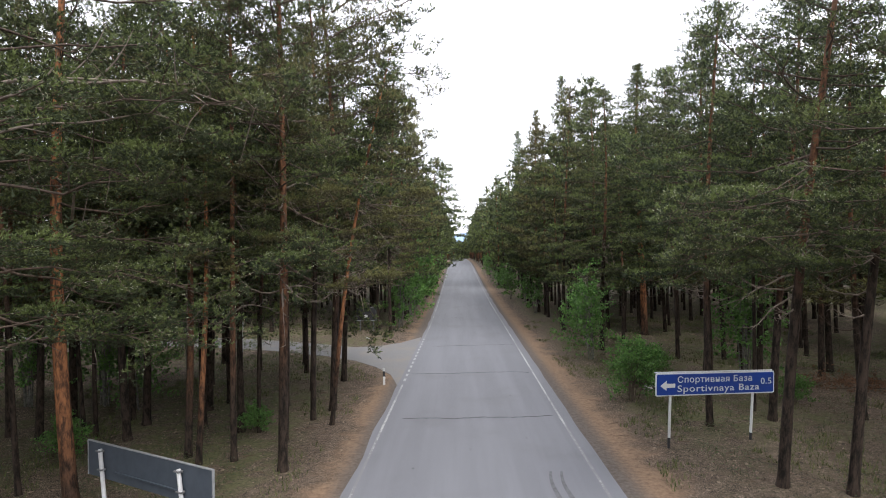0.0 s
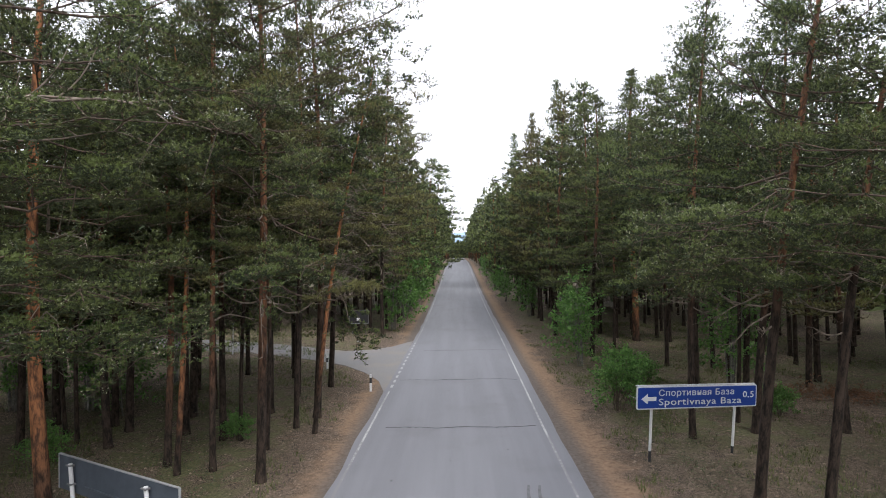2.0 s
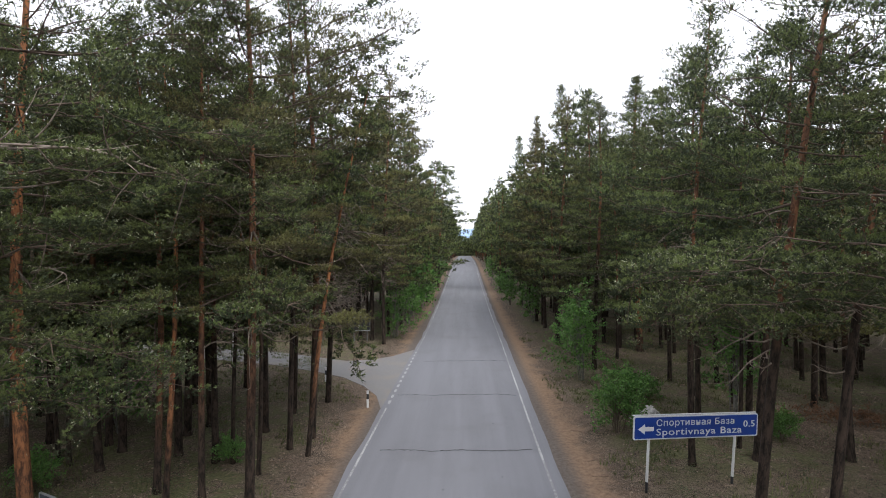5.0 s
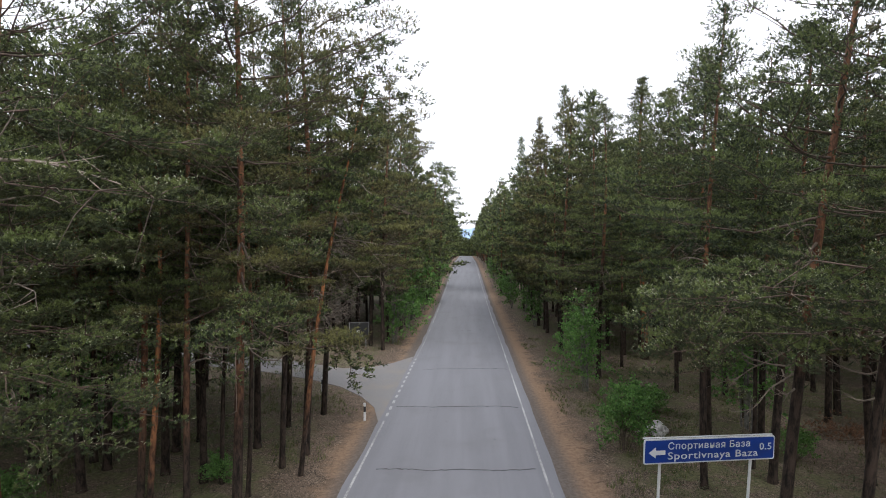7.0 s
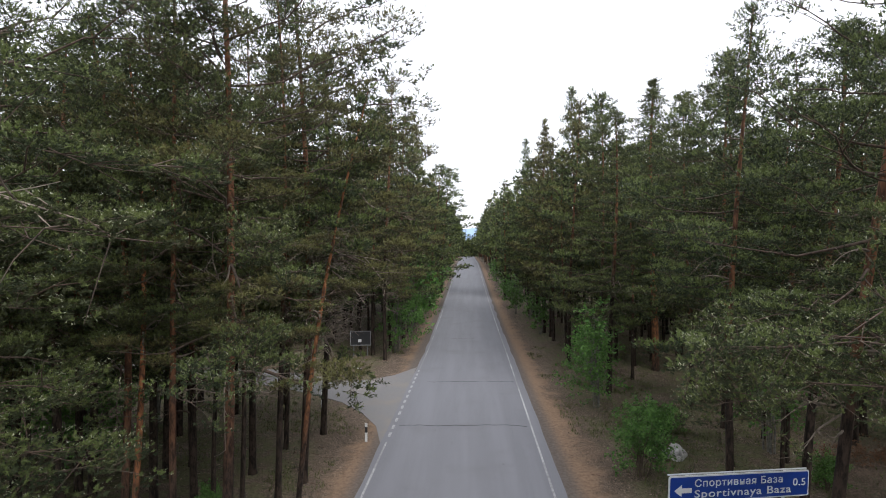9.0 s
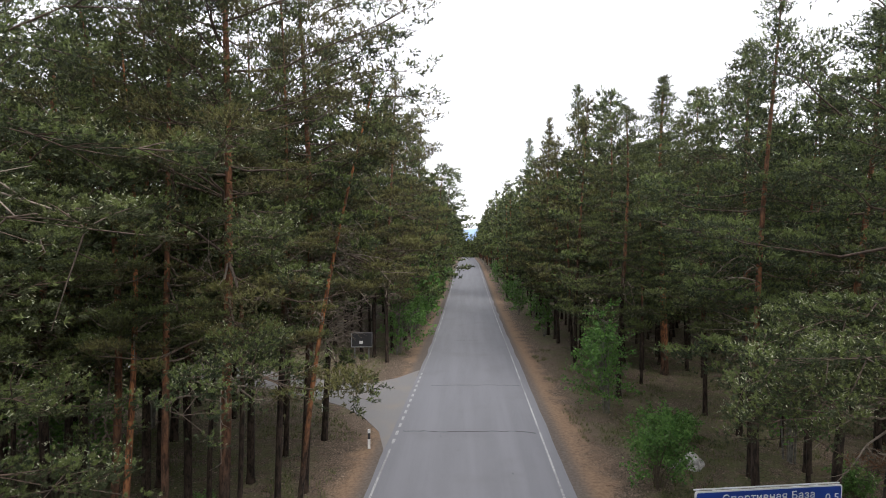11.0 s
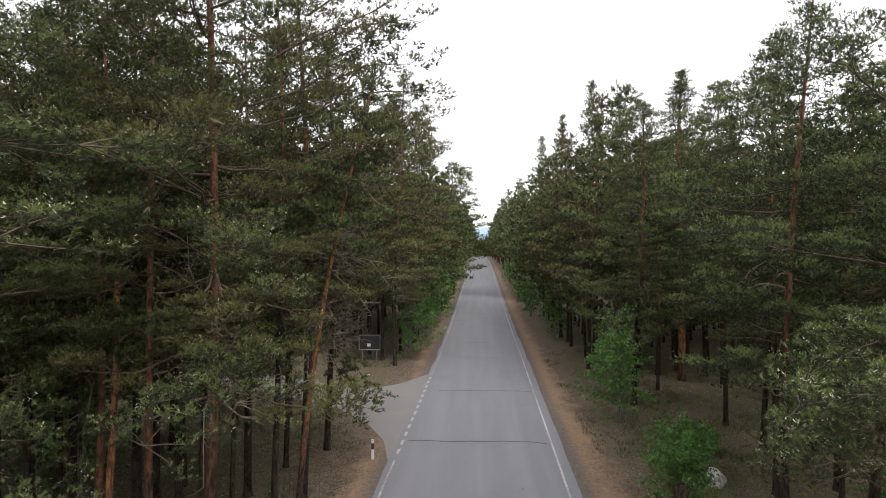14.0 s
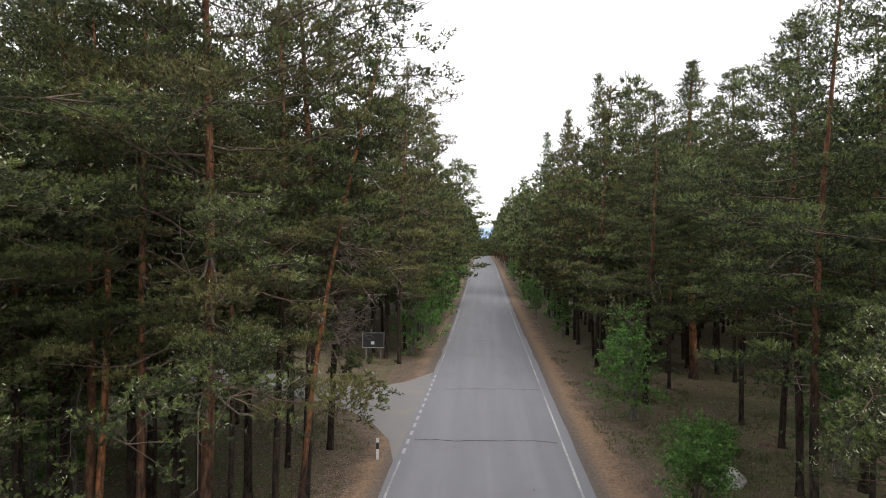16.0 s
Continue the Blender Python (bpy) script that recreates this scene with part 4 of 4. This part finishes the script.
def shrub_meshes(seed, height, radius, stems, twigs, per, size, stem_mat, low=0.15):
    rs = np.random.RandomState(seed)
    made, P, tv, tf = [], [], [], []
    for i in range(stems):
        lv, lf = [], []
        az = rs.uniform(0, 6.28)
        sp = radius * rs.uniform(0.1, 0.85)
        h = height * (1.05 - 0.45 * (sp / radius) ** 1.5) * rs.uniform(0.72, 1.05)
        foot = np.array((math.cos(az), math.sin(az), 0)) * radius * 0.14 * rs.uniform(0, 1)
        top = np.array((math.cos(az) * sp, math.sin(az) * sp, h))
        pts = [foot + (top - foot) * np.array((t ** 1.4, t ** 1.4, t)) + rs.normal(size=3) * 0.03 * (t > 0) - np.array((0, 0, 0.12 * (t == 0))) for t in np.linspace(0, 1, 6)]
        r0 = 0.008 + 0.010 * height / 2
        tube(lv, lf, pts, [r0 * (1.05 - 0.85 * k / 5) for k in range(6)], 5)
        pts = np.array(pts)
        for j in range(twigs):
            s = rs.uniform(low, 1.0)
            q = s * 5
            k = min(4, int(q))
            p = pts[k] + (pts[k + 1] - pts[k]) * (q - k)
            w = unit(rs.normal(size=3) * np.array((1, 1, 0.5)) + np.array((0, 0, 0.45)))
            ln = radius * rs.uniform(0.25, 1.05) * (1.15 - 0.6 * s)
            tube(tv, tf, [p, p + w * ln * 0.5, p + w * ln - np.array((0, 0, 0.06))], [0.006, 0.004, 0.002], 3)
            P.append(p + w * ln * rs.uniform(0.55, 1.08, (per, 1)) + rs.normal(size=(per, 3)) * 0.065)
        made.append(mesh_of("stem", lv, lf, stem_mat, True))
    return made, leaf_mesh(rs, np.concatenate(P), size, M_LEAF, "foliage"), mesh_of("brushwood", tv, tf, stem_mat, True)


BUSH = [shrub_meshes(70 + i, h, r, 11, 13, 24, 0.11, M_STEM, 0.26) for i, (h, r) in enumerate(((2.3, 1.35), (1.8, 1.2)))]
THICKET = [shrub_meshes(90 + i, h, r, 4, 26, 9, 0.26, M_BIRCH, 0.2) for i, (h, r) in enumerate(((4.8, 2.2), (5.6, 2.0)))]
BIRCH = [shrub_meshes(80 + i, h, r, 6, 27, 22, 0.135, M_BIRCH, 0.22) for i, (h, r) in enumerate(((4.8, 2.1), (5.6, 1.9)))]


def shrub(x, y, shapes, turn, s, name, label):
    root = new(name)
    root.matrix_basis = pose(x, y, ground_z(x, y), 0, 0, turn) @ Matrix.Diagonal((s, s, s, 1))
    tagged(root, label, "shrub" if name == "bush" else "tree", "green shrubs at the forest edge")
    for m in shapes[0]:
        part("stem", m, root)
    part("foliage", shapes[1], root)
    tagged(part("brushwood", shapes[2], root), kind="stuff")


shrub(6.25, 21.9, BUSH[0], 0, 0.98, "bush", "fresh green leafy bush at the sandy road verge")
shrub(7.4, 24.6, BUSH[1], 80, 1.0, "bush", "low green bush beside a pale rock")
shrub(6.8, 30.2, BIRCH[0], 30, 1.0, "young_birch", "young birch clump with pale thin stems and green leaves")
shrub(7.5, 34.5, BIRCH[1], 110, 0.85, "young_birch", "young birch with bright green leaves at the forest edge")
r = random.Random(33)
for x, y, k in ((-11.7, 334, 2.2), (-15.6, 332, 2.5), (-18.2, 338, 2.3), (16.9, 338, 2.2), (19.5, 333, 2.1)):
    shrub(x, y, THICKET[0], 40 * k, 0.78 * k, 'broadleaf_tree', 'leafy green tree where the road bends away')
for x, y in ((-5.4, 44.5), (-5.1, 53), (-5.2, 58), (-5.1, 63), (-4.5, 78), (-4.6, 90), (7.0, 54), (7.2, 64), (6.0, 76), (5.8, 90), (5.8, 105), (-4.4, 104), (5.7, 122), (-4.4, 120), (5.9, 68), (5.8, 83), (-13, 21.5), (-14, 27), (-18, 22), (12, 24.5), (-15.2, 22.3), (-16.5, 26), (-5.8, 76), (-4.9, 68)):
    shrub(x, y, (BIRCH if y < 47 else THICKET)[r.randrange(2)], r.uniform(0, 360), r.uniform(0.9, 1.3) if y < 47 else r.uniform(1.15, 1.45) if x < -5 else r.uniform(0.85, 1.15) if x < 0 else r.uniform(0.6, 0.95), "young_birch", "young broadleaf sapling with bright green leaves among pines")


for x, y, k in ((-7.5, 18.5, 0.5), (12.0, 21.0, 0.6), (8.9, 26.5, 0.6), (-12.4, 16.2, 0.6)):
    shrub(x, y, BUSH[1], 90 * k, k, "bush", "small green sapling on the forest floor")


# ---- road signs and posts ----
def sign_post(parent, x, y, z0, z1, lean, dark):
    """A round steel post, white with a black foot where dark is its height."""
    body = part("post", lathe_mesh("post", [(0.040, z0 + dark), (0.040, z1 - 0.005), (0.036, z1)], M_WHITE), parent, "white-painted round steel post", pose(x, y, 0, 0, lean, 0))
    if dark:
        part("post_foot", lathe_mesh("post_foot", [(0.041, z0 - 0.2), (0.041, z0 + dark)], M_BLACK), body, "black-painted post foot")


def letter_shapes(text, w, h, mat):
    """Lettering of width w and height h from its lower left corner: a thin solid for each character."""

    def raw(body):
        cu = bpy.data.curves.new("letter", "FONT")
        cu.body, cu.extrude, cu.offset, cu.space_character, cu.resolution_u = body, 0.004, 0.003, 1.08, 3
        ob = bpy.data.objects.new("letter", cu)
        me = bpy.data.meshes.new_from_object(ob)
        bpy.data.objects.remove(ob)
        return me, np.array([v.co for v in me.vertices])

    _, whole = raw(text)
    lo, hi = whole.min(0), whole.max(0)
    made = []
    for i, ch in enumerate(text):
        if ch == " ":
            continue
        me, co = raw(ch)
        _, upto = raw(text[:i + 1])
        co[:, 0] += upto[:, 0].max() - co[:, 0].max()
        co[:, 0] = (co[:, 0] - lo[0]) * w / (hi[0] - lo[0])
        co[:, 1] = (co[:, 1] - lo[1]) * h / (hi[1] - lo[1])
        me.vertices.foreach_set("co", co.ravel())
        me.materials.clear()
        me.materials.append(mat)
        me.update()
        made.append(me)
    return made


def rounded_slab(w, h, depth, r, mat, name):
    """An upright plate with rounded corners, centred, facing -y."""
    outline = []
    for cx, cz, a0 in ((w / 2 - r, h / 2 - r, 0), (-w / 2 + r, h / 2 - r, 90), (-w / 2 + r, -h / 2 + r, 180), (w / 2 - r, -h / 2 + r, 270)):
        for k in range(5):
            a = radians(a0 + 22.5 * k)
            outline.append((cx + r * math.cos(a), cz + r * math.sin(a)))
    n = len(outline)
    verts = [(x, 0, z) for x, z in outline] + [(x, depth, z) for x, z in outline]
    faces = [tuple(range(n))[::-1], tuple(range(n, 2 * n))] + [(i, (i + 1) % n, n + (i + 1) % n, n + i) for i in range(n)]
    return mesh_of(name, verts, faces, mat)


def direction_sign():
    w, h = 4.21, 0.68
    cx, cy, cz = 7.31, 16.97, 1.79
    root = new("direction_sign")
    root.matrix_basis = pose(cx, cy, 0, 0, 0, 15)
    tagged(root, "blue road direction sign with white border on two posts", "road sign")
    face = Matrix.Translation((0, 0, cz)) @ pose(0, 0, 0, 0, 2.75, 0)
    back = part("panel", rounded_slab(w, h, 0.03, 0.06, M_SIGN_WHITE, "panel"), root, "white-bordered sign panel", face)
    part("blue_field", rounded_slab(w - 0.07, h - 0.07, 0.004, 0.045, M_BLUE, "blue_field"), back, "dark blue reflective field", Matrix.Translation((0, -0.006, 0)))
    bm = bmesh.new()
    box(bm, 0, 0.085, h / 2 + 0.01, w - 0.02, 0.04, 0.03, 0.005)
    part("top_rail", bm_mesh("top_rail", bm, M_SIGN_WHITE), back, "white stiffening rail along the top edge")
    flat = pose(0, 0, 0, 90, 0, 0)
    for text, u0, u1, v0, v1 in (("Спортивная База", 0.175, 0.80, 0.14, 0.50), ("Sportivnaya Baza", 0.175, 0.865, 0.54, 0.92), ("0.5", 0.878, 0.972, 0.30, 0.58)):
        for me in letter_shapes(text, (u1 - u0) * w, (v1 - v0) * h, M_SIGN_WHITE):
            part("letter", me, back, "white sign letter", Matrix.Translation((-w / 2 + u0 * w, -0.012, h / 2 - v1 * h)) @ flat)
    ax, az, ln = -w / 2 + 0.035 * w, -0.03, 0.12 * w
    prof = [(0, 0), (0.42, 0.5), (0.42, 0.2), (1, 0.2), (1, -0.2), (0.42, -0.2), (0.42, -0.5)]
    vs = [(ax + ln * u, -0.012, az + 0.30 * v) for u, v in prof] + [(ax + ln * u, -0.005, az + 0.30 * v) for u, v in prof]
    fs = [(0, 1, 6), (2, 3, 4, 5)[::-1]] + [(i, i + 7, (i + 1) % 7 + 7, (i + 1) % 7) for i in range(7)]
    part("arrow", mesh_of("arrow", vs, fs, M_SIGN_WHITE), back, "white arrow pointing to the left")
    sign_post(root, -1.66, 0.075, -0.10, 2.20, 3.4, 0.38)
    sign_post(root, 1.24, 0.075, -0.22, 2.07, 4.8, 0.38)


def back_sign():
    """A road sign that faces the other way."""
    a, b, top, h = Vector((-8.4, 11.45, 0)), Vector((-4.96, 9.73, 0)), 2.1, 0.72
    d = b - a
    w = d.length
    root = new("road_sign_back")
    root.matrix_basis = Matrix.Translation((a + b) / 2) @ pose(0, 0, 0, 0, 0, math.degrees(math.atan2(d.y, d.x)))
    tagged(root, "back of a grey metal road sign on white posts", "road sign")
    panel = part("panel", rounded_slab(w, h, 0.02, 0.05, M_ZINC, "panel"), root, "blue-grey bare metal sheet", pose(0, 0, top - h / 2))
    bm = bmesh.new()
    box(bm, 0, 0.01, h / 2, w, 0.05, 0.022, 0.004)
    part("edge_trim", bm_mesh("edge_trim", bm, M_STEEL), panel, "pale folded metal edge")
    for sx in (-1, 1):
        bm = bmesh.new()
        box(bm, sx * w / 2, 0.01, 0, 0.022, 0.05, h, 0.004)
        part("edge_trim", bm_mesh("edge_trim", bm, M_STEEL), panel, "pale folded metal edge")
    bm = bmesh.new()
    box(bm, 0.1, -0.03, -0.16, w * 0.55, 0.03, 0.03, 0.005)
    part("stiffener", bm_mesh("stiffener", bm, M_ZINC), panel)
    for px in (-w / 2 + 0.55, w / 2 - 0.83):
        sign_post(root, px + 0.26, -0.075, 0, top - 0.08, -7.5, 0.38)
        for cz in (-0.13, -0.50):
            bm = bmesh.new()
            cx = px - 0.01 - 0.13 * (cz + 0.10)
            box(bm, cx, -0.08, top + cz, 0.15, 0.11, 0.026, 0.006)
            box(bm, cx, -0.05, top + cz - 0.03, 0.09, 0.09, 0.026, 0.006)
            part("clamp", bm_mesh("clamp", bm, M_DARK_STEEL), root, "bolted galvanised post clamp")


def delineator(x, y, turn, tilt=(0, 0), lie=0.0, label="white roadside marker post with a black band"):
    root = new("marker_post")
    root.matrix_basis = pose(x, y, ground_z(x, y) + lie, tilt[0], tilt[1], turn)
    tagged(root, label, "marker post", "roadside marker posts")
    for n, z0, z1, mat in (("post_base", -0.15, 0.38, M_WHITE), ("black_band", 0.38, 0.62, M_BLACK), ("post_top", 0.62, 0.77, M_WHITE)):
        bm = bmesh.new()
        box(bm, 0, 0, (z0 + z1) / 2, 0.105, 0.055, z1 - z0, 0.012)
        part(n, bm_mesh(n, bm, mat), root, "black reflective band" if mat is M_BLACK else "")


def notice_board():
    root = new("notice_board")
    root.matrix_basis = pose(-7.75, 43.0, ground_z(-7.75, 43.0), 0, 0, 4) @ Matrix.Diagonal((0.93, 1, 1.07, 1))
    tagged(root, "dark notice board in a pale frame on two posts", "notice board")
    bm = bmesh.new()
    box(bm, 0, 0, 1.25, 1.55, 0.04, 0.92, 0.006)
    board = part("board", bm_mesh("board", bm, M_BLACK), root, "dark board")
    for cx, cz, sx, sz in ((0, 1.73, 1.65, 0.05), (0, 0.77, 1.65, 0.05), (-0.80, 1.25, 0.05, 0.92), (0.80, 1.25, 0.05, 0.92)):
        bm = bmesh.new()
        box(bm, cx, -0.01, cz, sx, 0.07, sz, 0.008)
        part("frame_bar", bm_mesh("frame_bar", bm, M_STEEL if cx <= 0 and cz < 1.5 else M_DARK_STEEL), board)
    bm = bmesh.new()
    box(bm, -0.05, -0.028, 1.08, 0.26, 0.012, 0.2, 0.004)
    part("poster", bm_mesh("poster", bm, M_WHITE), board, "small pale sheet")
    for px in (-0.55, 0.55):
        bm = bmesh.new()
        box(bm, px, 0.05, 0.3, 0.07, 0.07, 1.2, 0.008)
        part("post", bm_mesh("post", bm, M_DARK_STEEL), root)


def slim_pole(x, y, height):
    """A slim white pole on a small foot plate, with a cap."""
    root = new("slim_pole")
    root.matrix_basis = pose(x, y, ground_z(x, y), 1, 1.5, 0)
    tagged(root, "slim white metal pole beside the side road", "pole")
    part("shaft", lathe_mesh("shaft", [(0.032, -0.2), (0.032, height - 0.03), (0.029, height - 0.03)], M_WHITE), root)
    part("cap", lathe_mesh("cap", [(0.036, height - 0.03), (0.036, height - 0.005), (0.026, height)], M_DARK_STEEL), root, "dull grey cap")


def fallen_branch(a, b, seed):
    """A dead pine top lying on the ground, its side shoots still carrying brown needles."""
    rs = np.random.RandomState(seed)
    a, b = np.array(a, float), np.array(b, float)
    root = new("fallen_branch")
    root.matrix_basis = pose(a[0], a[1], ground_z(*a))
    tagged(root, "fallen dead pine branch with rust-brown needles on the forest floor", "branch", "fallen branches")
    d = np.array((*(b - a), 0.0))
    L = np.linalg.norm(d)
    pts = [d * t + np.array((0, 0, 0.14 + 0.06 * math.sin(5 * t))) + rs.normal(size=3) * np.array((0.05, 0.05, 0.015)) for t in np.linspace(0, 1, 10)]
    lv, lf = [], []
    tube(lv, lf, pts, [0.034 * (1 - 0.085 * k) for k in range(10)], 7)
    stem = part("stem", mesh_of("fallen_stem", lv, lf, M_STEM, True), root, "brown bare stem")
    lv, lf, P = [], [], []
    for j in range(54):
        k = 1 + j % 9
        w = unit(d / L * 0.7 + rs.normal(size=3) * np.array((1, 1, 0.35)) + np.array((0, 0, 0.22)))
        e = pts[k] + w * rs.uniform(0.35, 0.95)
        e[2] = max(e[2], 0.05)
        tube(lv, lf, [pts[k], (pts[k] + e) / 2 + rs.normal(size=3) * 0.03, e], [0.013, 0.009, 0.004], 3)
        P.append(pts[k] + (e - pts[k]) * rs.uniform(0.35, 1.05, (9, 1)) + rs.normal(size=(9, 3)) * np.array((0.09, 0.09, 0.05)))
    P = np.concatenate(P)
    part("side_shoots", mesh_of("side_shoots", lv, lf, M_TWIG), stem)
    v = needles(rs, P, unit(rs.normal(size=P.shape) + np.array((0, 0, 0.4))), 6, 0.10, 0.022, np.zeros(len(P)))
    n = len(v)
    part("needles", raw_mesh("dead_needles", v, np.arange(n), np.full(n // 3, 3), np.zeros(n // 3), [M_RUST]), stem, "rust-brown dead needles")


direction_sign()
back_sign()
slim_pole(-14.2, 34.4, 2.0)
fallen_branch((13.2, 23.5), (17.6, 24.0), 3)
fallen_branch((14.6, 22.9), (18.9, 22.4), 4)
delineator(-3.97, 25.0, 8)
delineator(-7.1, 29.8, 30)
delineator(-6.85, 38.3, 0, (78, 0), 0.12, "fallen black and white marker post lying on the verge")
notice_board()


# ---- small things on the ground ----
def rock(x, y, s, seed):
    bm = bmesh.new()
    bmesh.ops.create_icosphere(bm, subdivisions=3, radius=1.0)
    for v in bm.verts:
        p = v.co.copy()
        k = 1 + 0.5 * noise.noise(p * 1.3 + Vector((seed, 0, 0))) + 0.22 * noise.noise(p * 3.4 + Vector((0, seed, 0)))
        v.co = Vector((p.x * k * s[0], p.y * k * s[1], max(p.z, -0.35) * k * s[2]))
    ob = new("rock", bm_mesh("rock", bm, M_ROCK))
    ob.matrix_basis = pose(x, y, ground_z(x, y) + 0.25 * s[2], 0, 0, 15 * seed)
    tagged(ob, "pale rugged rock on the forest floor beside a bush", "rock", "pale rocks")


rock(8.15, 23.75, (0.52, 0.36, 0.36), 3)
rock(7.45, 23.55, (0.22, 0.18, 0.16), 8)


def scatter(name, count, make, mat, label, category, seed, fit):
    """Many little things joined as one, scattered where fit allows."""
    rs = np.random.RandomState(seed)
    V, F = [], []
    done = 0
    while done < count:
        x, y = rs.uniform(-24, 24), rs.uniform(7, 48)
        if not fit(x, y):
            done += 0.02
            continue
        done += 1
        make(rs, np.array((x, y, ground_z(x, y))), V, F)
    tagged(new(name, mesh_of(name, V, F, mat)), label, category, kind="stuff")


def on_side_road(x, y):
    return x < -3 and 24 < y < 45 and (31 + (-x - 6.3) * 0.55 if x > -11 else 33.8 + (-x - 11) * 0.25) - 0.6 < y < 41 and y > 24.5 + (-x - 3.2) * 1.9


def off_road(x, y):
    return (x < -3.9 or x > 4.4) and not on_side_road(x, y)


def tuft(rs, p, V, F):
    for k in range(7):
        a = rs.uniform(0, 6.28)
        q = p + np.array((rs.normal() * 0.07, rs.normal() * 0.07, -0.02))
        h = rs.uniform(0.08, 0.24)
        t = q + np.array((math.cos(a) * h * 0.6, math.sin(a) * h * 0.6, h))
        s = np.array((-math.sin(a), math.cos(a), 0)) * 0.012
        o = len(V)
        V.extend([q - s, q + s, t])
        F.append((o, o + 1, o + 2))


def twig(rs, p, V, F):
    a = rs.uniform(0, 6.28)
    ln = rs.uniform(0.12, 0.6)
    d = np.array((math.cos(a), math.sin(a), 0)) * ln
    tube(V, F, [p + np.array((0, 0, 0.008)), p + d * 0.5 + np.array((rs.normal() * 0.03, rs.normal() * 0.03, 0.02)), p + d + np.array((0, 0, 0.01))], [0.008, 0.007, 0.003], 3)


def chip(rs, p, V, F):
    s = rs.uniform(0.02, 0.06)
    o = len(V)
    a = rs.uniform(0, 6.28)
    for k in range(4):
        V.append(p + np.array((math.cos(a + k * 1.57) * s * rs.uniform(0.7, 1.2), math.sin(a + k * 1.57) * s * rs.uniform(0.5, 1.0), 0.0)))
    V.append(p + np.array((0, 0, s * rs.uniform(0.35, 0.7))))
    F.extend([(o, o + 1, o + 4), (o + 1, o + 2, o + 4), (o + 2, o + 3, o + 4), (o + 3, o, o + 4)])


def grassy(x, y):
    v = noise.noise(Vector((x * 0.35, y * 0.35, 11.0)))
    return off_road(x, y) and abs(x) > 4.7 and v > 0.05


def sprout(rs, p, V, F):
    for k in range(9):
        a, h = rs.uniform(0, 6.28), rs.uniform(0.05, 0.24)
        q = p + np.array((rs.normal() * 0.12, rs.normal() * 0.12, h))
        d = np.array((math.cos(a), math.sin(a), rs.uniform(-0.3, 0.5))) * rs.uniform(0.035, 0.075)
        e = np.array((-math.sin(a), math.cos(a), 0)) * 0.022
        o = len(V)
        V.extend([q, q + d * 0.5 + e, q + d, q + d * 0.5 - e])
        F.append((o, o + 1, o + 2, o + 3))
    o = len(V)
    V.extend([p + np.array((-0.006, 0, -0.03)), p + np.array((0.006, 0, -0.03)), p + np.array((rs.normal() * 0.05, rs.normal() * 0.05, 0.22))])
    F.append((o, o + 1, o + 2))


def heathy(x, y):
    return off_road(x, y) and abs(x) > 6.3 and noise.noise(Vector((x * 0.28, y * 0.28, 23.0))) > -0.02


scatter("bilberry_undergrowth", 7000, sprout, M_BILBERRY, "low dark green bilberry plants on the forest floor", "undergrowth", 5, heathy)
scatter("grass", 8000, tuft, M_GRASS, "thin green and straw-coloured grass tufts on the forest floor", "grass", 1, grassy)
scatter("fallen_twigs", 3200, twig, M_TWIG, "dry brown twigs scattered over the forest floor", "twigs", 2, lambda x, y: off_road(x, y) and abs(x) > 4.8)
scatter("pebbles", 1500, chip, M_LITTER, "small pale pebbles and litter on the verge", "pebbles", 3, off_road)
scatter("leaf_litter", 17000, chip, M_LITTER, "pale brown dead leaves and bark flakes among needles", "leaf litter", 4, lambda x, y: off_road(x, y) and abs(x) > 4.9)
